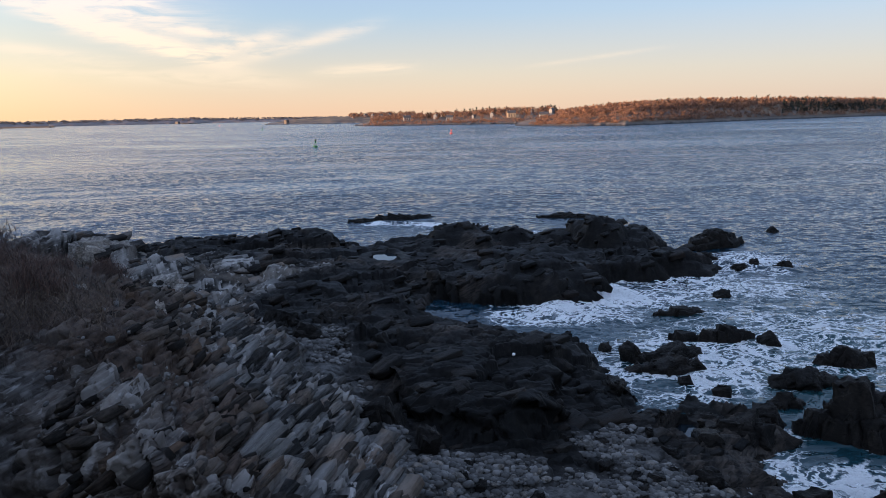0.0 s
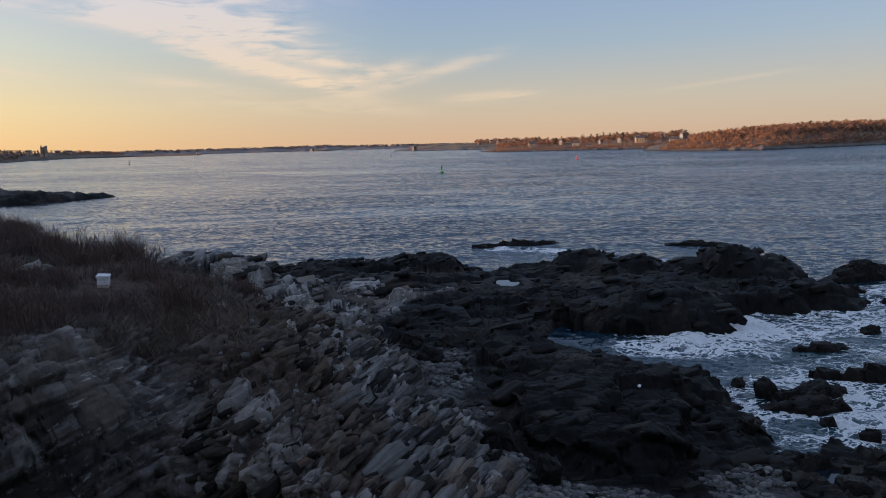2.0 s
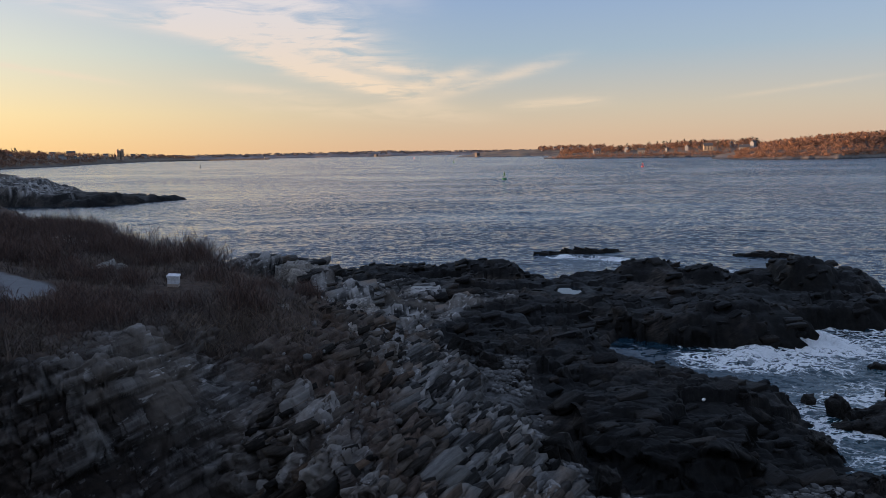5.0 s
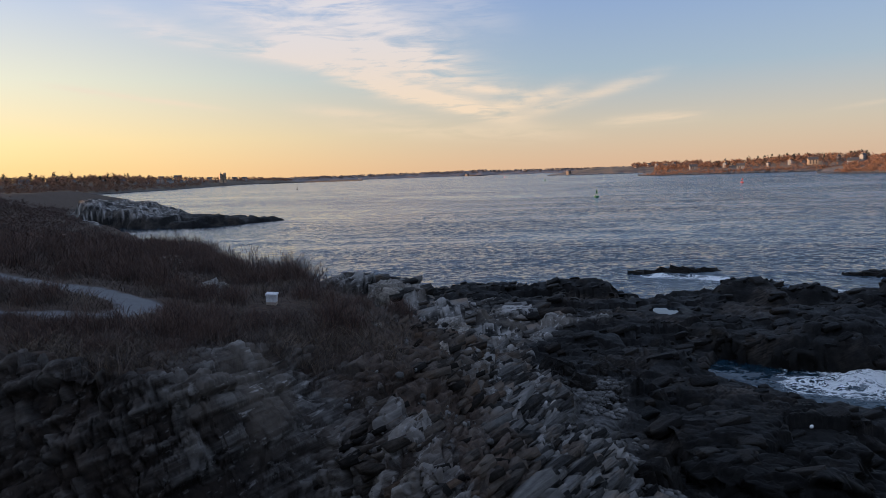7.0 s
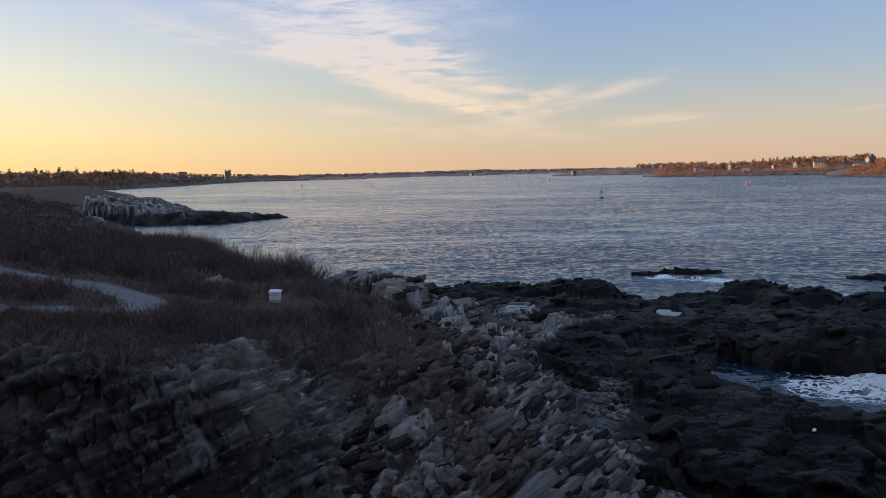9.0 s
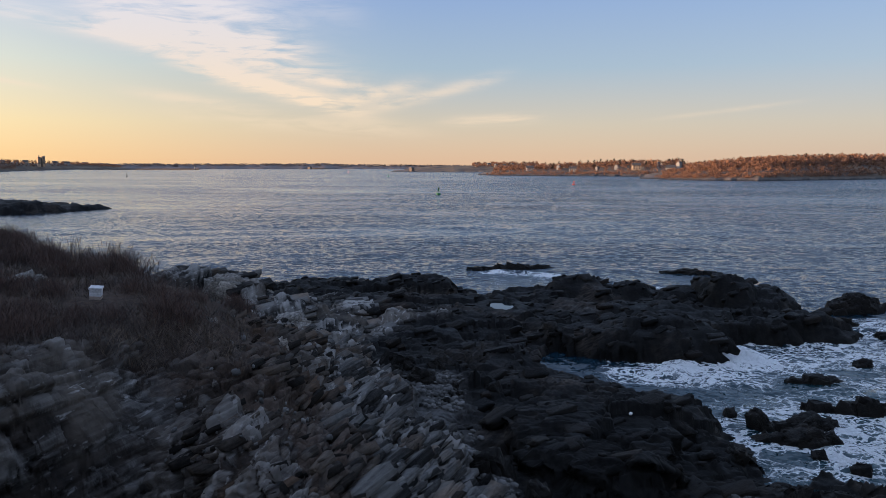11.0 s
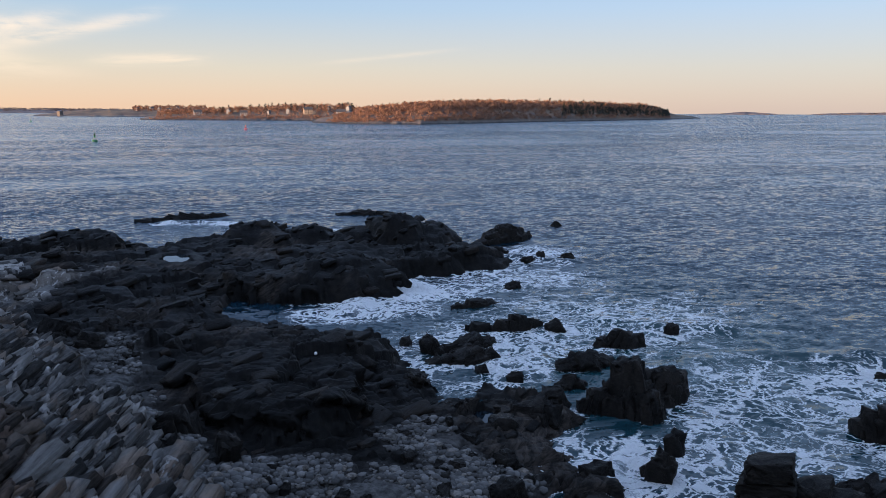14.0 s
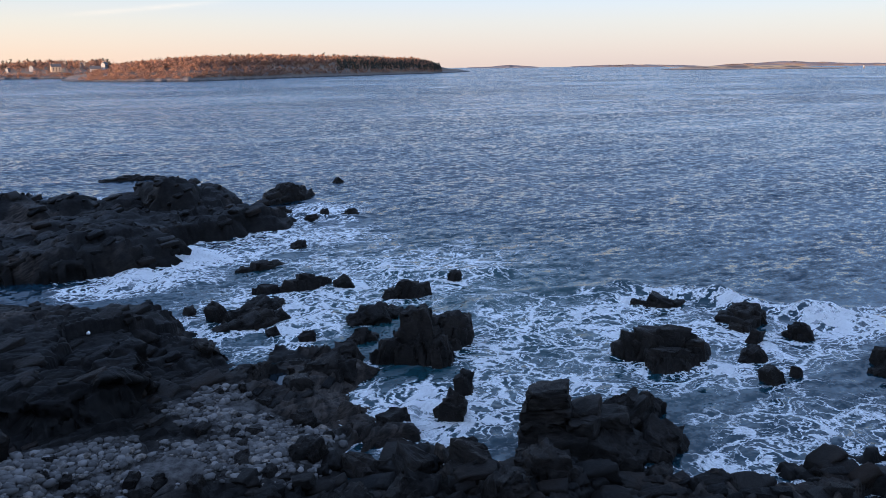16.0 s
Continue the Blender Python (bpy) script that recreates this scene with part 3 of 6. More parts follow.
soil = np.maximum(0.85 * loam, (1 - bare) * np.clip((gd - 6 + 7 * step01((np.hypot(gx, gy) - 58) / 15)) / 2, 0, 1))
spur = np.exp(-((gx + 14.8) / 2.4) ** 2 - ((gy - 21.5) / 3.2) ** 2)
wet, soil, tone = wet * (1 - spur), soil * (1 - spur), np.clip(tone + 0.25 * spur, 0, 1)
# steep faces: blocks stand out of the wall and undercut one another
ga, gr = np.meshgrid(np.radians(ring_az), np.array(rad))
gh_s = gh
dr = np.gradient(gh_s, np.array(rad), axis=0)
da = np.gradient(gh_s, np.radians(ring_az), axis=1) / gr
cove_wall = np.clip((depth_inside(gx, gy, COVE) + 7.0 + fbm(gx * 0.8, gy * 0.8, 445, 2)) / 1.2, 0, 1) * (gx < -7)
jointed = np.maximum(bare, cove_wall) * step01((gd + 0.8) / 1.6) * (gr < 60) * (1 - path) * (1 - 0.25 * soil) * (1 - 0.8 * grit) * (gh > 0.3)
steep = np.clip(np.hypot(dr, da) - 0.85, 0, 1.0) * bare * (gr < 125) * (gh > -0.5) * (1 - np.clip(jointed * 2, 0, 1))
norm = np.hypot(dr, da) + 1e-6
on = steep > 0.02
bed = gz[on] + 0.30 * gx[on] + 0.42 * gy[on] + 0.3 * fbm(gx[on] * 0.4, gy[on] * 0.4, 440, 2)
run = 0.9 * gx[on] - 0.5 * gy[on] + 0.6 * gz[on]
va, ka = blocks(run / 2.4, bed / 0.75, 450)
vb, kb = blocks(run / 0.9, bed / 0.27, 460)
push = np.zeros(gx.shape)
push[on] = steep[on] * (0.75 * va + 0.38 * vb - 0.22 * ka - 0.16 * kb)
ur, ua = -dr / norm, -da / norm
px, py = gx.copy(), gy.copy()
px += push * (ur * -np.sin(ga) + ua * -np.cos(ga))
py += push * (ur * np.cos(ga) + ua * -np.sin(ga))
# the cliff: jointed beds standing proud of one another, thick ones and thin ones
slope_out = 1 / np.sqrt(1 + norm * norm)
sel = jointed > 0.01
cut_, cut_tone = cliff_joints(px[sel], py[sel], gz[sel])
cut_ = cut_ * jointed[sel]
hx, hy = (ur * -np.sin(ga) + ua * -np.cos(ga))[sel], (ur * np.cos(ga) + ua * -np.sin(ga))[sel]
px[sel] += cut_ * hx * (norm * slope_out)[sel]
py[sel] += cut_ * hy * (norm * slope_out)[sel]
gz[sel] += cut_ * slope_out[sel]
tone[sel] = tone[sel] * (1 - jointed[sel]) + cut_tone * jointed[sel]
ground = mesh_object("ground", np.stack([px, py, gz], -1).reshape(-1, 3), gq, M_GROUND,
                     attrs={"wet": wet, "soil": soil, "path": path, "grit": grit, "tone": tone})
tagged(ground, "rocky shore of grey schist cliffs, black tidal ledges and brown turf", "ground", kind="structure")


def ground_z(x, y):
    x, y = np.atleast_1d(np.asarray(x, float)), np.atleast_1d(np.asarray(y, float))
    h, d = coast(x, y)
    add = relief(x, y, h, d)[0]
    return h + add


# ---- the sea ----
sea_rad = [14.0]
while sea_rad[-1] < 4950:
    sea_rad.append(sea_rad[-1] * (1.0055 if sea_rad[-1] < 280 else 1.05))
sx, sy, sq = polar_sheet("sea", np.concatenate([np.arange(-67, 57, 0.25), np.arange(57, 293.1, 4.0)]), np.array(sea_rad))
sh, sd = coast(sx, sy)
foam = np.zeros(sx.shape)
for cx, cy, rx, ry, k in ((9.5, 53.5, 5.0, 3.2, 0.64), (14.0, 58.0, 5.0, 3.6, 0.66), (22, 61, 9, 6, 0.46), (29, 72, 5, 5, 0.52), (14.5, 41, 4.5, 4.5, 0.60), (17, 44, 9, 6, 0.48),
                          (15.4, 26.0, 3.4, 3.4, 0.66), (20, 25, 5, 4, 0.46), (25, 31, 8, 7, 0.43), (31, 26, 9, 7, 0.48), (40.5, 23.5, 5, 2.6, 0.62), (33, 32.5, 7, 2.2, 0.62),
                          (-2, 100, 8, 5, 0.48), (10, 92, 10, 4, 0.42), (5.0, 53.2, 4.0, 2.4, 0.55), (24, 47, 12, 10, 0.42), (27, 17, 7, 4, 0.34)):
    foam = np.maximum(foam, k * np.exp(-0.8 * (((sx - cx) / rx) ** 2 + ((sy - cy) / ry) ** 2) ** 1.3))
lap = step01((sh + 2.2) / 1.6) * 0.20
foam = foam * step01((sx - 1.0) / 3.0 + 0.4 * (sy > 62)) + lap * ((sx > 2.0) | (sy > 70)) * (np.hypot(sx, sy) < 125)
shoal = np.clip(np.exp(-((sx - 24) / 16) ** 2 - ((sy - 40) / 20) ** 2) * 0.9 + 0.4 * lap, 0, 1)
far = np.hypot(sx, sy)
calm = step01((far - 12) / 25) * (1 - step01((far - 170) / 110))
wu, wv = sx * 0.94 + sy * 0.34, -sx * 0.34 + sy * 0.94
wu2, wv2 = sx * 0.97 - sy * 0.24, sx * 0.24 + sy * 0.97
sz = calm * (0.30 * fbm(wu * 0.08, wv * 0.17, 500, 2) + 0.11 * (0.5 - np.abs(fbm(wu2 * 0.36, wv2 * 0.75, 510, 3))) + 0.03 * (0.5 - np.abs(fbm(wu * 0.7, wv * 1.2, 515, 2))) - 0.16)
# waves about to break
for ax, ay, bx, by, top, white in ((29.5, 36.5, 34.5, 35.2, 0.45, 0.4), (34.5, 35.2, 38.2, 31.0, 0.5, 0.55), (38.2, 31.0, 40.0, 25.5, 0.6, 0.72), (40.0, 25.5, 44.0, 18.0, 0.6, 0.75), (7, 54.0, 13.5, 60.5, 0.6, 0.8), (26, 70.5, 30, 66, 0.5, 0.6),
                                   (-9, 103.5, 5, 99, 0.4, 0.7), (24, 47, 31, 43, 0.45, 0.25), (21, 36.5, 28, 37.5, 0.4, 0.3)):
    w, s = to_line(sx + 1.2 * fbm(sx * 0.3, sy * 0.3, 521, 2), sy + 1.2 * fbm(sx * 0.3, sy * 0.3, 522, 2), ax, ay, bx, by)
    sz = sz + top * np.exp(-(w / 1.1) ** 2) * (0.8 + 0.25 * fbm(sx * 0.6, sy * 0.6, 520, 3))
    inner, _ = to_line(sx + 0.9, sy + 0.5, ax, ay, bx, by)
    foam = np.maximum(foam, white * np.exp(-(inner / 1.3) ** 2) * (0.8 + 0.6 * fbm(sx * 0.5, sy * 0.5, 523, 3)))
# churned water stands up in the surf
sz = sz + (far < 110) * np.clip(foam - 0.3, 0, 0.5) * (0.9 * fbm(sx * 0.9, sy * 0.9, 540, 3) + 0.5 * fbm(sx * 2.6, sy * 2.6, 545, 2))
dry = (sh > 1.2) & (far < 600)
sq = sq[~dry.ravel()[sq].all(1)]
sea = mesh_object("sea", np.stack([sx, sy, sz], -1).reshape(-1, 3), sq, M_SEA, attrs={"foam": foam, "shoal": shoal}, smooth=True)
tagged(sea, "dark blue choppy sea with white surf lacing the rocks", "sea", kind="structure")


# ---- rocks standing in the surf and boulders on the shore ----
def ball(level):
    bm = bmesh.new()
    bmesh.ops.create_icosphere(bm, subdivisions=level, radius=1.0)
    v = np.array([p.co[:] for p in bm.verts])
    f = np.array([[p.index for p in q.verts] for q in bm.faces])
    bm.free()
    return v, f


BALLS = {k: ball(k) for k in (1, 2, 3, 4, 5)}


def chunk(seed, cuts, wear):
    """An angular block of broken rock within -1..1: a skewed box with some corners knocked off."""
    r = np.random.RandomState(seed)
    pts = []
    for corner in np.array([(x, y, z) for x in (-1, 1) for y in (-1, 1) for z in (-1, 1)], float):
        q = corner * (1 - r.uniform(0.0, 0.34, 3) * (1.0 if corner[2] > 0 else 0.5))
        if r.rand() < 0.55:
            pts.append(q)
        else:
            for axis in range(3):
                e = q.copy()
                e[axis] *= 1 - r.uniform(0.25, 0.85)
                pts.append(e)
    bm = bmesh.new()
    for p in pts:
        bm.verts.new(p)
    bmesh.ops.convex_hull(bm, input=bm.verts[:])
    bmesh.ops.delete(bm, geom=[v for v in bm.verts if not v.link_faces], context="VERTS")
    bmesh.ops.subdivide_edges(bm, edges=bm.edges[:], cuts=cuts, use_grid_fill=True)
    bmesh.ops.triangulate(bm, faces=bm.faces[:])
    bm.verts.index_update()
    off = Vector((seed * 3.1, 0, 0))
    v = np.array([p.co + wear * (Vector(noise.noise_vector(p.co * 2.2 + off)) * 0.5 + Vector(noise.cell_vector(p.co * 2.6 + off)) * 0.6 - Vector((0.3, 0.3, 0.3)) + Vector(noise.noise_vector(p.co * 6.0 + off)) * 0.35) for p in bm.verts])
    f = np.array([[p.index for p in q.verts] for q in bm.faces])
    bm.free()
    return v, f


CHUNKS = [chunk(k, 2, 0.17) for k in range(28)]
RUGGED = [chunk(k, 4, 0.24) for k in range(28)]


def heap(items):
    """Joins chunks into one skin: each item is (which, centre, half sizes, 3 x 3 turn)."""
    co, fa, base = [], [], 0
    for which, centre, half, turn in items:
        v, f = CHUNKS[which % len(CHUNKS)]
        co.append((v * half) @ turn.T + centre)
        fa.append(f + base)
        base += len(v)
    return np.concatenate(co), np.concatenate(fa)


def rock_field(seed, bumps):
    """A crag of jointed blocks that all lean one way: bumps are (dx, dy, length, width, height, heading)."""
    r = np.random.RandomState(seed)
    lean = pose(0, 0, 0, r.uniform(-16, 16), r.uniform(-20, 20), 0).to_3x3()
    items = []
    for dx, dy, ln, wd, ht, hd in bumps:
        c, s = math.cos(radians(hd)), math.sin(radians(hd))
        for k in range(int(np.clip(ln * wd * 2.2, 2 if ln > 1.2 else 1, 18))):
            a, rho = r.uniform(0, 6.3), r.uniform(0, 0.8) ** 0.6 if k else 0.0
            u, v = 0.36 * ln * rho * math.cos(a), 0.36 * wd * rho * math.sin(a)
            top = 0.80 * ht * (1.02 - 0.75 * rho ** 1.6) * r.uniform(0.8, 1.08)
            foot = -0.5 - 0.2 * ht
            size = r.uniform(0.26, 0.52) if k else 0.62
            turn = np.array((pose(0, 0, 0, 0, 0, hd + r.normal() * 14).to_3x3() @ lean @ pose(0, 0, 0, r.normal() * 9, r.normal() * 9, 0).to_3x3()))
            items.append((r.randint(99), np.array((dx + u * c - v * s, dy + u * s + v * c, (top + foot) / 2)),
                          np.array((max(0.14, ln * size * 0.5), max(0.12, wd * size * 0.55), (top - foot) * 0.52)), turn))
    return items


SHARED = {}


def sea_rock(x, y, bumps, seed, label, group="", z=-0.1, mat=None, name="rock"):
    mat = mat or M_DARK
    if mat.name not in SHARED:
        SHARED[mat.name] = []
        for v, f in RUGGED:
            ob = mesh_object("block", v, f, mat)
            SHARED[mat.name].append(ob.data)
            bpy.data.objects.remove(ob)
    items = rock_field(seed, bumps)
    whole = tagged(new(name), label, "rock", group)
    whole.location = (x, y, z)
    for which, centre, half, turn in items:
        ob = new("block", SHARED[mat.name][which % len(CHUNKS)])
        ob.parent = whole
        ob.matrix_basis = Matrix.Translation(centre) @ Matrix(turn.tolist()).to_4x4() @ Matrix.Diagonal((*half, 1))
    return whole


WASHED = "low black rock washed by foaming surf"
rock_no = 0
for x, y, ln, wd, ht, hd in (
        (28.6, 80.6, 6.0, 4.0, 2.4, 15), (38.0, 88.7, 2.4, 1.6, 0.8, 10), (30.8, 68.6, 2.6, 1.5, 0.8, 20), (28.4, 69.6, 1.8, 1.2, 0.9, 60), (26.5, 68.2, 2.2, 1.4, 0.8, 10),
        (16.6, 53.2, 3.6, 1.5, 0.6, 5), (14.8, 46.7, 3.0, 1.6, 0.8, 5), (17.4, 46.6, 3.4, 1.8, 1.25, -8), (19.8, 45.8, 2.4, 1.3, 0.7, -10),
        (13.2, 43.4, 4.2, 2.0, 0.9, 8), (10.7, 43.0, 2.2, 1.8, 1.3, 30), (12.4, 41.2, 4.4, 2.0, 0.8, -5), (9.6, 45.0, 1.4, 1.0, 0.6, 0), (21.4, 58.0, 2.8, 1.3, 0.6, 12),
        (22.2, 41.4, 3.2, 2.2, 1.4, -25), (18.5, 38.4, 3.6, 2.0, 1.1, -10), (16.4, 35.8, 2.4, 1.4, 0.6, 10), (14.0, 37.4, 2.0, 1.1, 0.5, 0), (12.6, 39.0, 1.6, 1.0, 0.5, 20),
        (26.6, 42.8, 1.6, 1.1, 0.9, 40), (15.4, 25.0, 1.9, 1.6, 1.5, 35), (17.2, 26.8, 1.7, 1.3, 1.3, -20), (13.2, 25.9, 2.6, 1.5, 0.7, 15),
        (36.2, 27.2, 3.4, 2.6, 1.05, 25), (36.4, 23.6, 2.4, 1.8, 0.9, -30), (29.9, 20.7, 1.7, 1.3, 0.9, 10), (31.2, 20.4, 0.9, 0.8, 0.7, 0), (31.6, 23.0, 2.2, 1.4, 0.8, -15),
        (34.4, 31.8, 3.8, 1.2, 0.5, -35), (33.8, 24.6, 1.8, 1.0, 0.6, 30), (36.0, 18.2, 3.4, 1.6, 0.7, -20), (-6.5, 106.5, 12.0, 2.6, 0.8, 14), (17.0, 106.0, 8.0, 2.0, 0.7, -5),
        (8.6, 88.0, 4.0, 2.4, 1.6, 10), (12.5, 90.5, 2.0, 1.4, 0.8, 0), (4.5, 89.5, 2.2, 1.2, 0.6, 0), (22.8, 84.2, 2.6, 1.2, 0.7, 0), (25.2, 73.5, 3.0, 1.6, 0.8, -40), (20.8, 70.5, 1.6, 1.0, 0.5, 0)):
    rock_no += 1
    big = ln > 3.0
    parts = [(0, 0, ln * 0.75, wd, ht, 0)]
    if big:
        parts += [(ln * 0.3, wd * 0.12, ln * 0.5, wd * 0.7, ht * 0.65, 20), (-ln * 0.32, -wd * 0.08, ln * 0.5, wd * 0.75, ht * 0.55, -15)]
    rk = sea_rock(x, y, parts, 40 + rock_no, WASHED if ht < 1.2 else "jagged black rock standing out of the surf", "rocks in the surf")
    rk.rotation_euler = (0, 0, radians(hd))

sea_rock(18.4, 32.0, [(-0.6, 0.0, 2.8, 2.4, 2.9, 25), (1.4, 0.7, 3.4, 2.2, 1.9, -10), (2.7, 1.2, 2.0, 1.6, 1.5, 30), (-0.2, -1.1, 2.8, 2.0, 1.7, 60), (-2.0, 0.3, 2.2, 1.8, 1.3, 0)],
          5, "tall craggy black rock with pale weathered faces amid surf")
sea_rock(18.2, 20.2, [(0.2, -0.4, 4.0, 3.6, 1.5, 35), (2.6, 0.6, 3.8, 2.2, 1.5, 10), (4.2, 1.0, 2.2, 1.6, 1.2, -20), (2.6, -1.4, 2.8, 2.0, 1.2, 50)],
         6, "black jointed ledge under a square rock stack")
sea_rock(28.2, 25.4, [(0, 0.6, 4.8, 2.2, 1.7, -25), (-0.9, -0.9, 3.4, 1.5, 1.1, -15), (1.4, -0.5, 2.2, 1.6, 1.0, 30)], 7, "wedge-shaped black rock ringed with foam")
sea_rock(34.6, 15.8, [(0, 0, 4.4, 3.6, 1.8, 30), (1.5, 2.6, 3.0, 2.2, 1.5, 70)], 8, "black ledge at the edge of the surf")
sea_rock(-30.6, 68.0, [(0, 0, 4.4, 2.6, 2.2, 10), (1.8, 0.4, 2.4, 2.0, 1.7, 40)], 9, "black rounded rock behind the pale cliff top", z=2.6)

# dark broken blocks along the foot of the lookout and on the beach
rng = np.random.RandomState(11)
for x, y, ln, ht in ((8.9, 24.4, 2.2, 1.0), (10.4, 23.2, 2.6, 1.2), (12.0, 22.2, 2.4, 1.1), (13.4, 20.6, 2.8, 1.3), (9.0, 21.0, 2.4, 1.1), (11.0, 19.8, 2.6, 1.2), (15.0, 18.6, 2.6, 1.2),
                     (17.0, 17.6, 2.4, 1.0), (19.2, 17.4, 2.2, 0.9), (21.2, 16.6, 2.4, 0.8), (23.4, 15.8, 2.2, 0.8), (25.8, 14.9, 2.8, 0.8), (13.0, 17.8, 2.4, 1.3), (28.4, 14.2, 2.2, 0.8),
                     (10.8, 30.4, 2.4, 0.5), (12.6, 31.4, 2.8, 0.7), (9.4, 33.2, 2.6, 0.6), (11.8, 33.8, 2.2, 0.6), (14.0, 32.4, 2.0, 0.8), (7.8, 30.6, 1.4, 0.5), (8.2, 36.6, 2.0, 0.6),
                     (6.6, 24.6, 1.3, 0.7), (4.8, 23.6, 1.2, 0.6), (7.6, 26.6, 1.2, 0.6), (9.8, 27.2, 1.5, 0.6), (3.0, 25.0, 1.0, 0.5), (10.2, 25.6, 1.2, 0.7), (6.0, 27.6, 1.1, 0.5), (8.8, 29.0, 1.2, 0.5),
                     (-5.6, 37.4, 1.1, 0.6), (-7.4, 40.2, 2.0, 0.9), (-9.2, 42.2, 2.8, 1.3), (-6.6, 42.6, 2.0, 1.0), (-3.4, 40.6, 1.4, 0.7), (-2.6, 30.2, 1.8, 1.6), (-0.8, 27.6, 1.8, 1.5), (-2.4, 27.2, 1.6, 1.4)):
    rock_no += 1
    rk = sea_rock(x, y, [(0, 0, ln, ln * rng.uniform(0.6, 0.85), ht, 0)], 100 + rock_no,
                  "dark weed-stained boulder lying among grey cobbles", "boulders on the beach", z=float(ground_z(x, y)[0]) - 0.15, name="boulder")
    rk.rotation_euler = (0, 0, rng.uniform(0, 3.1))

more = np.random.RandomState(14)
bxs, bys = more.uniform(-7, 12, 900), more.uniform(22, 40, 900)
bg_ = grit_at(bxs, bys, None) > 0.3
for x, y in list(zip(bxs[bg_], bys[bg_]))[:70]:
    ln = more.uniform(0.35, 0.95)
    rock_no += 1
    rk = sea_rock(x, y, [(0, 0, ln, ln * more.uniform(0.6, 0.9), ln * more.uniform(0.35, 0.6), 0)], 300 + rock_no, "small dark weedy boulder among grey cobbles", "boulders on the beach",
                  z=float(ground_z(x, y)[0]) - 0.08, name="boulder")
    rk.rotation_euler = (0, 0, more.uniform(0, 3.1))

# pale outcrops in the turf
for x, y, ln, ht, hd in ((-28.0, 36.5, 2.2, 0.5, 20), (-40.0, 48.0, 3.0, 0.8, 40), (-54.0, 66.0, 4.5, 1.6, 30), (-36.5, 57.0, 3.4, 1.0, 20), (-27.5, 48.5, 2.6, 0.8, 0), (-24.0, 52.5, 3.6, 1.2, 30),
                         (-15.5, 44.5, 2.4, 1.0, 60), (-17.5, 47.5, 2.6, 1.2, 15), (-12.4, 32.6, 0.7, 0.4, 0), (-14.6, 30.4, 0.5, 0.3, 0), (-13.2, 34.2, 0.8, 0.45, 30)):
    rock_no += 1
    rk = sea_rock(x, y, [(0, 0, ln, ln * 0.6, ht, 0), (ln * 0.3, 0.1, ln * 0.6, ln * 0.5, ht * 0.7, 20)], 200 + rock_no, "pale grey schist outcrop rising from brown turf", "outcrops in the turf",
                  z=float(ground_z(x, y)[0]) - 0.1, mat=M_PALE, name="outcrop")
    rk.rotation_euler = (0, 0, radians(hd))

# ---- tide pool ----
M_POOL, pt = material("still_pool_water")
finish(pt, Base_Color=(0.01, 0.015, 0.02, 1), Roughness=0.03, IOR=1.33, Normal=pt.bump(pt.noise(None, 3.0), 0.05, 0.02))


def pool(x, y, z, rx, ry, seed, label):
    a = np.linspace(0, 2 * math.pi, 49)[:-1]
    r = 1 + 0.10 * fbm(np.cos(a) * 1.5 + seed, np.sin(a) * 1.5, seed, 3)
    co = np.concatenate([[[0, 0, 0]], np.stack([np.cos(a) * r * rx, np.sin(a) * r * ry, 0 * a], -1)])
    fa = np.array([[0, k + 1, (k + 1) % 48 + 1] for k in range(48)])
    ob = mesh_object("tide_pool", co, fa, M_POOL)
    ob.location = (x, y, z)
    return tagged(ob, label, "pool", kind="structure")


for (wx_, wy_, wz_, rx_, ry_), text in zip(POOLS, ("still tide pool mirroring the sky between black ledges", "shallow dark tide pool between low ledges")):
    pool(wx_, wy_, wz_, rx_ * 1.35, ry_ * 1.35, int(rx_ * 3), text)

# ---- cobbles ----
M_COBBLE = rock_material("grey_beach_cobble", (0.03, 0.029, 0.027), (0.20, 0.19, 0.178), 0.85, (3, 3, 3))
cm, ct = material("cobble_heap")
cpos = ct.n("ShaderNodeTexCoord").outputs["Object"]
isl = ct.n("ShaderNodeNewGeometry").outputs["Random Per Island"]
ccol = ct.mix(ct.math("POWER", isl, 2.2), (0.012, 0.0115, 0.011, 1), (0.16, 0.152, 0.145, 1))
finish(ct, Base_Color=ct.mix(ct.math("MULTIPLY", ct.noise(cpos, 20.0), 0.5), ccol, (0.09, 0.085, 0.08, 1)), Roughness=0.85, Normal=ct.bump(ct.noise(cpos, 30.0), 0.4, 0.02))


def cobble_mesh(seed, level):
    d, f = BALLS[level]
    r = np.random.RandomState(seed)
    p = d * (1, r.uniform(0.6, 0.9), r.uniform(0.45, 0.7)) * (1 + 0.25 * fbm(d[:, 0] * 1.3 + seed, d[:, 1] * 1.3 + d[:, 2], seed, 2))[:, None]
    return p, f


beach = tagged(new("cobble_beach"), "drift of rounded grey cobbles between the ledges", "beach", kind="structure")
cobble_kinds = []
for k in range(8):
    p, f = cobble_mesh(k, 2)
    ob = mesh_object("cobble", p, f, M_COBBLE, smooth=True)
    cobble_kinds.append(ob.data)
    bpy.data.objects.remove(ob)
rng = np.random.RandomState(21)
cx, cy = rng.uniform(-9, 13, 60000), rng.uniform(21, 43, 60000)
g = grit_at(cx, cy, None)
ok = (g > rng.uniform(0.15, 0.9, g.shape))
ok &= fbm(cx * 0.45, cy * 0.45, 305, 3) > -0.22
cx, cy = cx[ok][:8000], cy[ok][:8000]
hh, dd = coast(cx, cy)
add = relief(cx, cy, hh, dd)[0]
ok = (hh > 0.15) & (dd < 0.2)
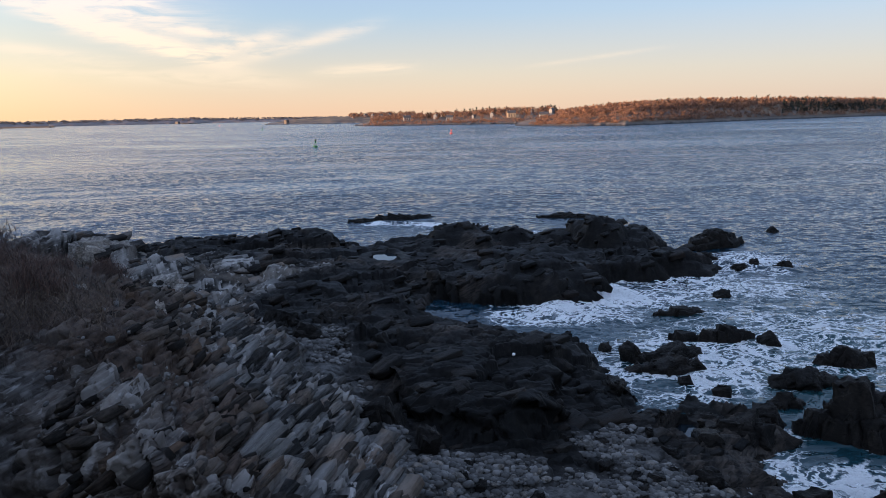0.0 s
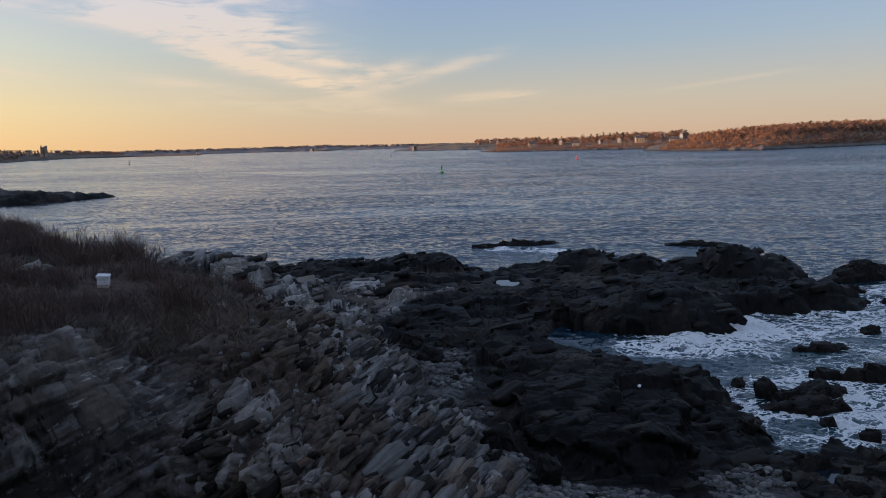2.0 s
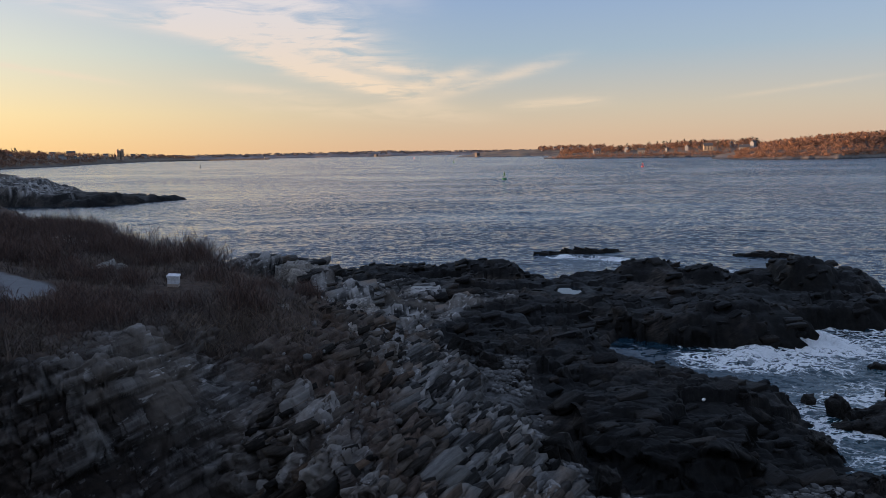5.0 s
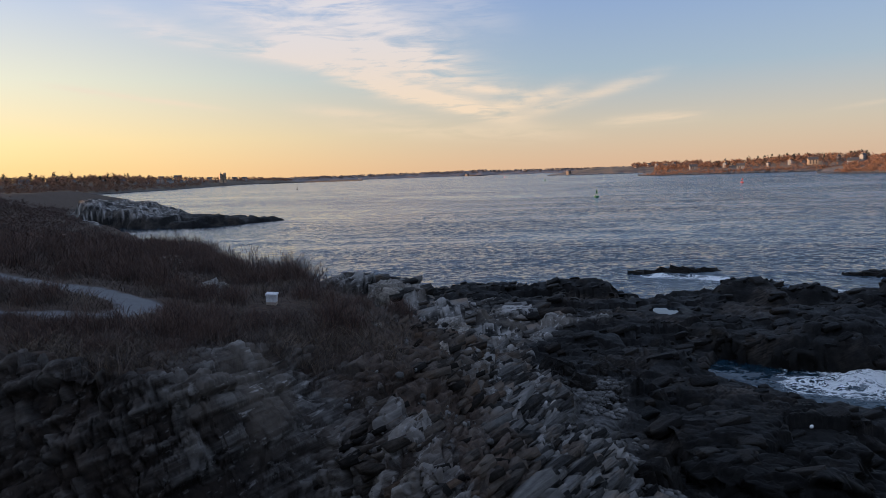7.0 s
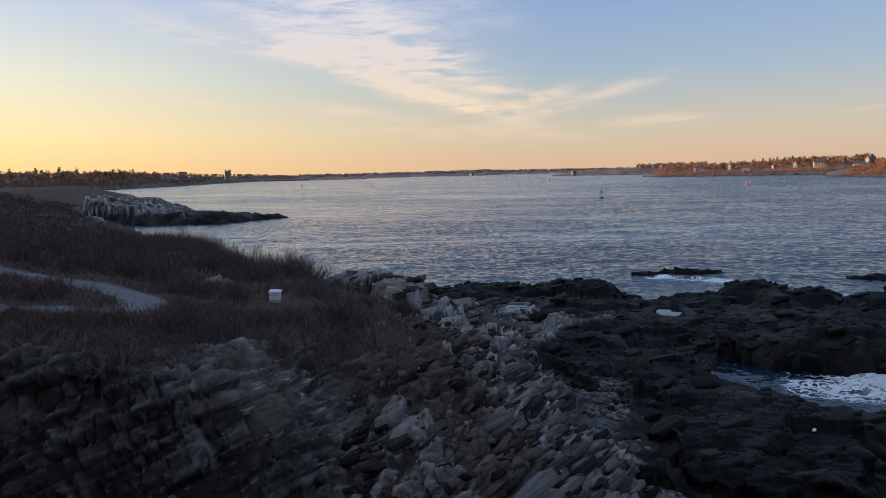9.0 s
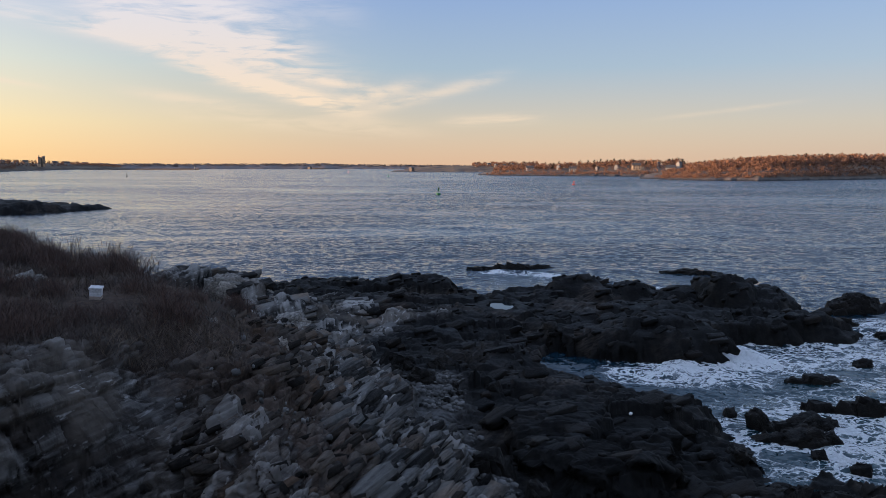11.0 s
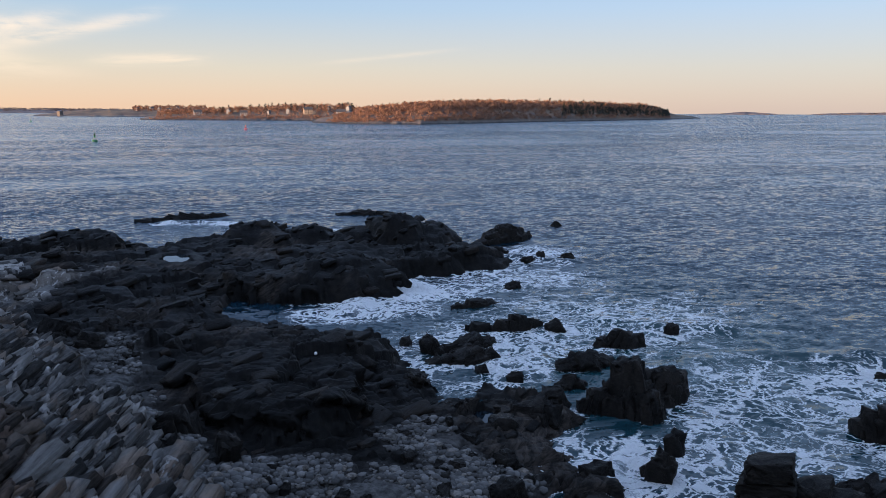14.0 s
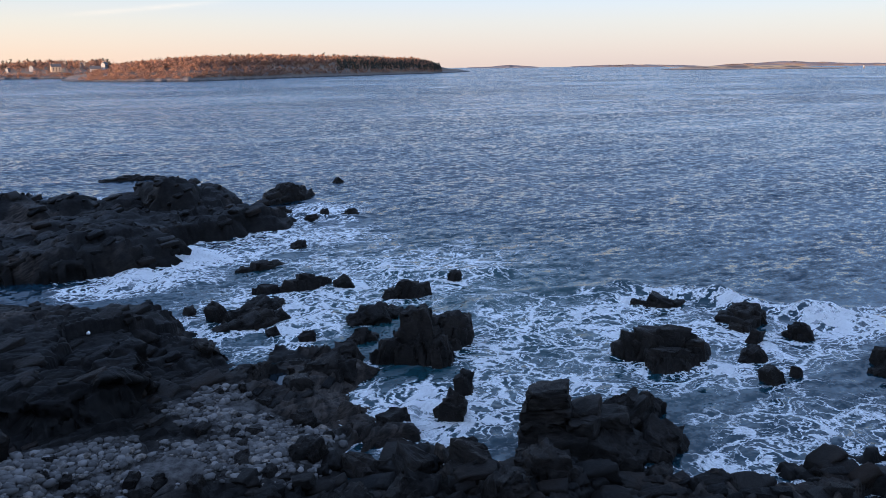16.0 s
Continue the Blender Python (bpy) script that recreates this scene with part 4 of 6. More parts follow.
cx, cy, cz = cx[ok], cy[ok], (hh + add)[ok]
size = 0.04 + 0.20 * rng.rand(len(cx)) ** 3.6
size[:340] += 0.035
d = depth_inside(cx, cy, [(-3, 31), (-5, 36), (-8, 38), (-6, 30), (-1, 24), (8, 22), (11, 26), (8, 30), (0, 28)])
singles = [k for k in range(340) if d[k] > 0][:280]
for k in singles:
    ob = new("cobble", cobble_kinds[k % 8])
    ob.parent = beach
    ob.location, ob.scale = (cx[k], cy[k], cz[k] + size[k] * 0.25), (size[k],) * 3
    ob.rotation_euler = (rng.uniform(-0.4, 0.4), rng.uniform(-0.4, 0.4), rng.uniform(0, 6.3))
rest = np.setdiff1d(np.arange(len(cx)), singles)
co, fa, base = [], [], 0
for k in rest:
    p, f = BALLS[1]
    c, s = math.cos(cx[k] * 90), math.sin(cx[k] * 90)
    sc = size[k] * np.array((1, 0.75, 0.55)) * (0.85 + 0.3 * np.abs(np.sin(cy[k] * 50 + np.arange(3))))
    v = p * sc
    co.append(np.stack([v[:, 0] * c - v[:, 1] * s + cx[k], v[:, 0] * s + v[:, 1] * c + cy[k], v[:, 2] + cz[k] + size[k] * 0.2], -1))
    fa.append(f + base)
    base += len(p)
cob = mesh_object("cobbles", np.concatenate(co), np.concatenate(fa), cm, parent=beach, smooth=True)
tagged(cob, "small grey cobbles filling the gaps", kind="stuff")

# loose angular stones on the cliff and its gullies
rng = np.random.RandomState(33)
tx, ty = rng.uniform(-20, -1, 14000), rng.uniform(14, 46, 14000)
th, td = coast(tx, ty)
ok = (td > 6.0) & (td < 11.0) & (ty > 20) & (fbm(tx * 0.35, ty * 0.35, 77, 3) > 0.02)
tx, ty, th, td = tx[ok][:150], ty[ok][:150], th[ok][:150], td[ok][:150]
tz = th + relief(tx, ty, th, td)[0]
co, fa, base = [], [], 0
for k in range(len(tx)):
    p, f = BALLS[1]
    r = np.random.RandomState(k)
    v = np.sign(p) * np.abs(p) ** 0.6 * (0.04 + 0.10 * r.rand() ** 3) * r.uniform(0.5, 1.3, 3)
    a = r.uniform(0, 6.3)
    c, s = math.cos(a), math.sin(a)
    co.append(np.stack([v[:, 0] * c - v[:, 1] * s + tx[k], v[:, 0] * s + v[:, 1] * c + ty[k], v[:, 2] + tz[k] + 0.03 + v[:, 0] * 0.4], -1))
    fa.append(f + base)
    base += len(p)
tagged(mesh_object("scree", np.concatenate(co), np.concatenate(fa), cm), "loose angular grey stones on the cliff", "stones", kind="stuff")


# ---- turf and shrubs ----
def twig_material(name, a, b, c):
    m, t = material(name)
    i = t.n("ShaderNodeNewGeometry").outputs["Random Per Island"]
    big = t.noise(t.n("ShaderNodeTexCoord").outputs["Object"], 0.25, 3.0)
    col = t.mix(t.ramp(big, 0.4, 0.62), t.mix(i, (*a, 1), (*b, 1)), t.mix(i, (*a, 1), (*c, 1)))
    finish(t, Base_Color=col, Roughness=0.9)
    return m


M_GRASS = twig_material("dry_winter_grass", (0.022, 0.016, 0.013), (0.13, 0.093, 0.065), (0.06, 0.040, 0.031))
M_TWIG = twig_material("bare_shrub_twig", (0.018, 0.012, 0.010), (0.11, 0.06, 0.042), (0.07, 0.042, 0.032))


def blades(x, y, z, height, width, lean, rng):
    """Thin curved blades, two quads each."""
    n = len(x)
    a = rng.uniform(0, 6.3, n)
    dx, dy = np.cos(a), np.sin(a)
    l = lean * rng.uniform(0.2, 1.2, n) * height
    b = rng.uniform(0, 6.3, n)
    ox, oy = np.cos(b) * width, np.sin(b) * width
    lev = []
    for s, w in ((0, 1.0), (0.55, 0.75), (1.0, 0.15)):
        px, py, pz = x + dx * l * s * s, y + dy * l * s * s, z + height * s * (1 - 0.15 * s)
        lev += [np.stack([px - ox * w, py - oy * w, pz], -1), np.stack([px + ox * w, py + oy * w, pz], -1)]
    co = np.stack(lev, 1).reshape(-1, 3)
    k = np.arange(n)[:, None] * 6
    fa = np.concatenate([k + (0, 1, 3, 2), k + (2, 3, 5, 4)])
    return co, fa


rng = np.random.RandomState(51)
n = 230000
r = np.exp(rng.uniform(math.log(22), math.log(330), n))
a = np.radians(rng.uniform(8, 56, n))
bx, by = -np.sin(a) * r, np.cos(a) * r
bh, bd = coast(bx, by)
bs, bb, _ = relief(bx, by, bh, bd)
ok = (bb < 0.6) & (bd > np.where(r < 60, 6.5, 1.0)) & (path_at(bx, by) < 0.15) & (np.hypot(bx + 20.3, by - 31.1) > 1.3) & (rng.rand(n) < 0.55 + 0.8 * fbm(bx * 0.3, by * 0.3, 81, 3))
bx, by, bz, r = bx[ok], by[ok], (bh + bs)[ok], r[ok]
tall = 0.22 + 0.5 * rng.rand(len(bx)) ** 2 + 0.5 * np.clip(fbm(bx * 0.2, by * 0.2, 83, 3), 0, 1)
co, fa = blades(bx, by, bz - 0.05, tall, np.maximum(0.012, r * 0.00045), 1.7, rng)
tagged(mesh_object("dry_grass", co, fa, M_GRASS), "brown dry winter grass covering the cliff top", "grass", kind="stuff")


def shrub_mesh(seed, width, height, twigs):
    r = np.random.RandomState(seed)
    a, d = r.uniform(0, 6.3, twigs), r.uniform(0, 1, twigs) ** 0.6
    x, y = np.cos(a) * d * width * 0.35, np.sin(a) * d * width * 0.35
    h = height * (1.05 - 0.55 * d ** 2) * r.uniform(0.55, 1.1, twigs)
    c1, f1 = blades(x, y, np.zeros(twigs), h, np.full(twigs, 0.012), 0.45, r)
    k = r.randint(0, twigs, twigs * 3)
    s = r.uniform(0.3, 0.95, twigs * 3)
    c2, f2 = blades(x[k] * (1 + s * 0.5), y[k] * (1 + s * 0.5), h[k] * s * 0.9, h[k] * 0.35, np.full(twigs * 3, 0.009), 1.1, r)
    return np.concatenate([c1, c2]), np.concatenate([f1, f2 + len(c1)])


shrub_kinds = []
for k in range(5):
    c, f = shrub_mesh(k, 2.4, 1.5, 150)
    me = mesh_object("shrub", c, f, M_TWIG)
    shrub_kinds.append(me.data)
    bpy.data.objects.remove(me)
rng = np.random.RandomState(61)
r, a = np.exp(rng.uniform(math.log(26), math.log(130), 5000)), np.radians(rng.uniform(12, 55, 5000))
hx, hy = -np.sin(a) * r, np.cos(a) * r
ha, da = coast(hx, hy)
ba = relief(hx, hy, ha, da)[1]
off = np.maximum(np.maximum(path_at(hx - 0.9, hy), path_at(hx + 0.9, hy)), np.maximum(path_at(hx, hy - 1.7), path_at(hx, hy + 1.1)))
want = 0.35 + 0.9 * fbm(hx * 0.08, hy * 0.08, 85, 3) + 0.006 * (r - 30)
ok = (da > 8) & (ba < 0.4) & (off == 0) & (np.hypot(hx + 20.0, hy - 30.7) > 2.6) & (rng.rand(5000) < want)
for count, (x, y, r, zz) in enumerate(list(zip(hx[ok], hy[ok], r[ok], ha[ok]))[:330]):
    ob = new("shrub", shrub_kinds[count % 5])
    ob.location = (x, y, zz - 0.05)
    s = rng.uniform(0.55, 1.15) * (0.7 if r < 45 else 1.15)
    ob.scale, ob.rotation_euler = (s * 1.2, s * 1.2, s), (0, 0, rng.uniform(0, 6.3))
    tagged(ob, "bare brown winter shrub rooted in dry grass", "shrub", "shrubs on the cliff top")


# ---- far shores ----
def polar(az, r, z=0.0):
    return Vector((-math.sin(radians(az)) * r, math.cos(radians(az)) * r, z))


def far_material(name, low, high, grass):
    """Rocky foot, turf and thicket of a far shore."""
    m, t = material(name)
    p = t.n("ShaderNodeTexCoord").outputs["Object"]
    z = t.n("ShaderNodeSeparateXYZ", Vector=p).outputs[2]
    big, fine = t.noise(p, 0.02, 4.0), t.noise(p, 0.25, 5.0)
    lift = t.math("ADD", z, t.math("MULTIPLY", t.math("SUBTRACT", fine, 0.5), 5.0))
    rock = t.mix(t.ramp(lift, 0.9, 1.8), (0.02, 0.02, 0.02, 1), t.mix(fine, (*low, 1), (*high, 1)))
    col = t.mix(t.ramp(lift, 2.6, 4.2), rock, t.mix(t.ramp(big, 0.4, 0.6), (*grass, 1), (0.06, 0.04, 0.028, 1)))
    finish(t, Base_Color=col, Roughness=0.95)
    return m


M_FAR = far_material("far_shore", (0.035, 0.03, 0.026), (0.17, 0.14, 0.115), (0.12, 0.08, 0.045))
M_FLAT = far_material("far_low_land", (0.06, 0.05, 0.043), (0.16, 0.14, 0.12), (0.12, 0.085, 0.05))
M_BARE = twig_material("far_bare_woods", (0.08, 0.045, 0.03), (0.36, 0.18, 0.095), (0.20, 0.11, 0.07))
M_PINE = twig_material("far_pine_woods", (0.010, 0.013, 0.009), (0.035, 0.04, 0.024), (0.03, 0.03, 0.02))
# the haze of distance is mixed into these pale grey colours
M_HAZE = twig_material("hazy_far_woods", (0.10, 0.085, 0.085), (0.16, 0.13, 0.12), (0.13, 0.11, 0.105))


def shore(name, near_r, tops, depth, label, mat=M_FAR, seed=1, cols=160, category="island"):
    """A far coast: near_r and tops are (azimuth, distance) and (azimuth, height) pairs along it; it is depth metres deep."""
    az = np.linspace(near_r[0][0], near_r[-1][0], cols)
    rr = np.interp(az, [a for a, _ in near_r], [b for _, b in near_r]) if near_r[0][0] < near_r[-1][0] else np.interp(-az, [-a for a, _ in near_r], [b for _, b in near_r])
    tt = np.interp(az, [a for a, _ in tops], [b for _, b in tops]) if tops[0][0] < tops[-1][0] else np.interp(-az, [-a for a, _ in tops], [b for _, b in tops])
    s = np.concatenate([np.linspace(0, 0.25, 10), np.linspace(0.3, 1, 9)])
    a, ss = np.meshgrid(np.radians(az), s)
    r = rr[None, :] + ss * depth + rr[None, :] * 0.012 * fbm(a * 160, ss * 3, seed, 3)
    end = step01(np.minimum(np.arange(cols), np.arange(cols)[::-1]) / 6.0)
    prof = np.interp(ss, (0, 0.02, 0.08, 0.45, 0.75, 1.0), (-0.06, 0.10, 0.28, 0.85, 1.0, 0.0))
    x, y = -np.sin(a) * r, np.cos(a) * r
    z = tt[None, :] * prof * end[None, :] * (1 + 0.25 * fbm(x * 0.02, y * 0.02, seed + 3, 3)) + 1.2 * fbm(x * 0.12, y * 0.12, seed + 7, 3) * (ss > 0) * (ss < 0.4) - 0.4 * (ss == 0)
    idx = np.arange(x.size).reshape(x.shape)
    q = np.stack([idx[:-1, :-1], idx[1:, :-1], idx[1:, 1:], idx[:-1, 1:]], -1).reshape(-1, 4)
    ob = mesh_object(name, np.stack([x, y, z], -1).reshape(-1, 3), q, mat)
    tagged(ob, label, category, kind="structure")

    def height(azd, f):
        i = (azd - az[0]) / (az[-1] - az[0]) * (cols - 1)
        t0 = np.interp(i, np.arange(cols), tt * end)
        r0 = np.interp(i, np.arange(cols), rr)
        return r0 + f * depth, t0 * np.interp(f, (0, 0.02, 0.08, 0.45, 0.75, 1.0), (-0.06, 0.10, 0.28, 0.85, 1.0, 0.0))
    return height


def woods(name, ground_at, az0, az1, f0, f1, count, tall, mat, label, seed, pine=0.0, shape=1.0, thin=None, scale=1.0):
    """Far woods: each tree a short trunk and a ragged crown of small clumps; all one mesh."""
    r = np.random.RandomState(seed)
    az, f = r.uniform(az0, az1, count), r.uniform(f0, f1, count)
    if thin is not None:
        keep = vnoise(az * thin, f * 6, seed) > -0.12
        az, f = az[keep], f[keep]
    rr, z0 = ground_at(az, f)
    h = tall * r.uniform(0.55, 1.15, len(az))
    x, y = -np.sin(np.radians(az)) * rr, np.cos(np.radians(az)) * rr
    m = 44
    th, ph, rad_ = r.uniform(0, 6.3, (len(az), m)), r.uniform(-1, 1, (len(az), m)), r.uniform(0.3, 1.0, (len(az), m)) ** 0.5
    if pine:
        up_ = r.uniform(0, 1, (len(az), m))
        wide = (1 - up_) * 0.24 * pine + 0.02
        cx, cy, cz = np.cos(th) * wide * rad_, np.sin(th) * wide * rad_, 0.12 + 0.88 * up_
    else:
        wide = np.sqrt(1 - ph ** 2) * 0.36 * shape
        cx, cy, cz = np.cos(th) * wide * rad_, np.sin(th) * wide * rad_, 0.58 + 0.40 * ph * rad_
    c = np.stack([x[:, None] + cx * h[:, None], y[:, None] + cy * h[:, None], z0[:, None] - 0.6 + cz * h[:, None]], -1).reshape(-1, 1, 3)
    tri = r.normal(size=(len(c), 3, 3)) * (0.085 * np.repeat(h, m) * scale)[:, None, None]
    co = (c + tri).reshape(-1, 3)
    fa = np.arange(len(co)).reshape(-1, 3)
    # trunks
    w = 0.02 * h
    t0 = np.stack([x, y, z0 - 1.0], -1)
    a = np.stack([t0 + np.stack([-w, 0 * w, 0 * w], -1), t0 + np.stack([w, 0 * w, 0 * w], -1), t0 + np.stack([0 * w, 0 * w, h * 0.7], -1)], 1).reshape(-1, 3)
    fa = np.concatenate([fa, np.arange(len(a)).reshape(-1, 3) + len(co)])
    return tagged(mesh_object(name, np.concatenate([co, a]), fa, mat), label, "woods", kind="stuff")


cush = shore("island", ((-5.4, 940), (-7, 890), (-9.4, 838), (-13.5, 822), (-17.6, 920), (-21.6, 1050), (-25.4, 1190), (-30.2, 1420), (-33.0, 1750)),
             ((-5.4, 3), (-7.5, 8), (-9.4, 13), (-13.5, 19), (-17.5, 23), (-21.5, 24), (-25.4, 24), (-29, 22), (-30.6, 13), (-31.5, 7), (-33, 3)), 300,
             "wooded island with a pale rocky shore in evening light", seed=1, cols=240)
woods("island_thicket", cush, -7.0, -30.6, 0.10, 0.5, 900, 6.5, M_BARE, "russet bare trees glowing in low sun", 1, shape=1.25)
woods("island_scrub", cush, -6.5, -31.0, 0.035, 0.11, 900, 4.2, M_BARE, "low russet scrub above the island rocks", 25, shape=1.4)
woods("island_woods", cush, -8.6, -30.3, 0.3, 0.8, 1500, 9.5, M_BARE, "brown leafless woods crowning the island", 2)
woods("island_pines", cush, -12.5, -30.8, 0.45, 0.85, 90, 10.0, M_PINE, "dark evergreen trees among the woods", 3, pine=1.0, thin=0.8)
# dense dark pines stand in for the shade on this end
woods("island_pines_far_end", cush, -23.5, -30.9, 0.10, 0.6, 600, 8.5, M_PINE, "dark evergreens packed in to darken the shaded end of the island", 4, pine=1.1)

home = shore("house_shore", ((6.2, 1280), (4.5, 1220), (0.4, 1180), (-5.3, 1150), (-8.8, 1150)), ((6.2, 2), (4.6, 7), (2.8, 10), (-1.2, 13), (-4, 17), (-8.8, 18)), 320,
             "low wooded shore dotted with white houses", seed=5)
woods("shore_woods", home, 5.0, -8.6, 0.35, 0.9, 620, 10, M_BARE, "brown bare trees behind the shore houses", 6)
woods("shore_thicket", home, 5.2, -8.6, 0.06, 0.4, 260, 5, M_BARE, "low brown thicket along the shore", 7, shape=1.3)
woods("shore_scrub", home, 5.6, -8.7, 0.02, 0.10, 420, 4.0, M_BARE, "low brown scrub along the rocks", 26, shape=1.4)
woods("shore_pines", home, 1.0, -8.6, 0.4, 0.9, 35, 12, M_PINE, "scattered dark evergreens", 8, pine=1.0)

fort = shore("fort_island", ((12.6, 2120), (10.5, 2020), (8.0, 1950), (4.5, 1900), (1.5, 1880)), ((12.6, 2), (11.4, 6), (10.4, 13), (8.6, 16), (6.2, 18), (4.0, 20), (1.5, 20)), 420,
             "low grassy island with a granite fort at its tip", M_FLAT, 9)
woods("fort_woods", fort, 6.6, 1.6, 0.3, 0.9, 300, 10, M_BARE, "brown bare trees on the fort island", 10)
islet = shore("fort_islet", ((19.2, 4050), (16.8, 4000)), ((19.2, 4), (18.0, 5), (16.8, 4)), 60, "flat islet carrying a square stone fort", M_FLAT, 11, 30)
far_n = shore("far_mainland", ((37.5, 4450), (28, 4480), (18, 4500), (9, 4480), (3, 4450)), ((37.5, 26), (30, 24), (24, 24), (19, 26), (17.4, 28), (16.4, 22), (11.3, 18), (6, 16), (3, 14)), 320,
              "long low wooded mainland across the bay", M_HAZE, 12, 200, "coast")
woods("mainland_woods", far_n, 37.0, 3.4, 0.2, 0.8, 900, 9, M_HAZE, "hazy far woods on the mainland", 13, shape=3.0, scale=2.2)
# the orange of the low sun is put into this island's colours
M_SUNLIT_TURF = far_material("far_sunlit_turf", (0.10, 0.07, 0.05), (0.34, 0.25, 0.17), (0.36, 0.24, 0.11))
ram = shore("ledge_island", ((-46.3, 2000), (-50, 2050), (-55.0, 2150), (-58.5, 2300)), ((-46.3, 1.5), (-48, 6), (-51.2, 9), (-54.5, 9), (-56.2, 4), (-58.5, 1.5)), 160, "low treeless island of turf and rock coloured as sunlit", M_SUNLIT_TURF, 14, 90)
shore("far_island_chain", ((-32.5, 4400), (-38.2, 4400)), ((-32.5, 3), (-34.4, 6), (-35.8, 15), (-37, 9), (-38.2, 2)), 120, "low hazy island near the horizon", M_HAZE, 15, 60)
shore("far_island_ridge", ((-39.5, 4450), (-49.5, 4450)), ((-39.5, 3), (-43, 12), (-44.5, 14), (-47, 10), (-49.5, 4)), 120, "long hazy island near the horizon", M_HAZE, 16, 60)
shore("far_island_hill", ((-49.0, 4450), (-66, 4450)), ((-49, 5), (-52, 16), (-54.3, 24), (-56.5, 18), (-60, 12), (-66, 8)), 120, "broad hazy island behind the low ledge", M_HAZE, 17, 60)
town = shore("town_shore", ((57, 1250), (49, 1450), (45, 1560), (43.2, 1600), (39.6, 1950), (37.7, 2430), (33.8, 3700), (30.5, 4100)),
             ((57, 26), (49, 27), (45, 27), (43, 26), (41, 24), (39.5, 26), (36, 25), (33.8, 26), (30.5, 6)), 420, "built-up shore with trees and houses", M_FLAT, 18, 200, "coast")
woods("town_trees", town, 56.0, 40.6, 0.15, 0.9, 800, 15, M_BARE, "bare brown trees between the shore houses", 19)
woods("town_trees_far", town, 41.0, 31.2, 0.2, 0.9, 420, 13, M_BARE, "far bare trees above the town", 20)
woods("town_shore_trees", town, 56.0, 37.5, 0.02, 0.2, 700, 8, M_BARE, "low bare trees along the town shore", 24, shape=1.3)
woods("town_pines", town, 55.0, 41.0, 0.3, 0.9, 60, 20, M_PINE, "tall evergreens above the town", 21, pine=1.0)


# trees on and beside the added hill that shades the shore
def hill_at(az, f):
    r = 170 + f * 170
    x, y = -np.sin(np.radians(az)) * r, np.cos(np.radians(az)) * r
    return r, coast(x, y)[0]


woods("hill_trees", hill_at, 45.5, 100.0, 0.0, 1.0, 900, 4.5, M_TWIG, "brown scrub and bare trees on the hill", 22, shape=1.5, scale=0.4)


def scrub_at(az, f):
    r = 75 + f * 340
    x, y = -np.sin(np.radians(az)) * r, np.cos(np.radians(az)) * r
    h, d = coast(x, y)
    return r, np.where(d > 4, h, -5.0)


woods("hill_scrub", scrub_at, 39.0, 56.0, 0.0, 1.0, 3600, 2.0, M_TWIG, "dense brown winter scrub on the slope", 23, shape=1.6, scale=0.8)

# ---- houses, towers and marks on the far shores ----
def bm_box(bm, x0, y0, z0, x1, y1, z1):
    v = [bm.verts.new(p) for p in ((x0, y0, z0), (x1, y0, z0), (x1, y1, z0), (x0, y1, z0), (x0, y0, z1), (x1, y0, z1), (x1, y1, z1), (x0, y1, z1))]
    for f in ((0, 3, 2, 1), (4, 5, 6, 7), (0, 1, 5, 4), (1, 2, 6, 5), (2, 3, 7, 6), (3, 0, 4, 7)):
        bm.faces.new([v[i] for i in f])


def part(name, bm, mat, parent, label=""):
    me = bpy.data.meshes.new(name)
    bm.normal_update()
    bm.to_mesh(me)
    bm.free()
    me.materials.append(mat)
    ob = new(name, me)
    ob.parent = parent
    return tagged(ob, label)


def box_part(name, dims, mat, parent, label=""):
    bm = bmesh.new()
    bm_box(bm, *dims)
    return part(name, bm, mat, parent, label)


M_WHITE = plain("white_clapboard", (0.26, 0.26, 0.255), 0.7)
M_CREAM = plain("cream_clapboard", (0.36, 0.28, 0.19), 0.7)
M_GREYW = plain("grey_shingle", (0.26, 0.25, 0.24), 0.85)
M_ROOF = plain("dark_roof_shingle", (0.06, 0.058, 0.06), 0.9)
M_BRICK = plain("tan_brick", (0.42, 0.30, 0.20), 0.9)
M_STONE = plain("granite_blocks", (0.13, 0.11, 0.095), 0.9)
M_PANE = plain("dark_window_glass", (0.03, 0.035, 0.045), 0.12, vary=0.1)


def seat(land, az, el):
    """Distance and height on a far shore that lie at that angle above the horizon."""
    best = None
    for k in range(3, 75):
        r, z = land(np.array([az]), k / 100.0)
        off = abs(math.degrees(math.atan2(float(z[0]) - 14, float(r[0]))) - el)
        if best is None or off < best[0]:
            best = (off, float(r[0]), float(z[0]))
    return best[1:]


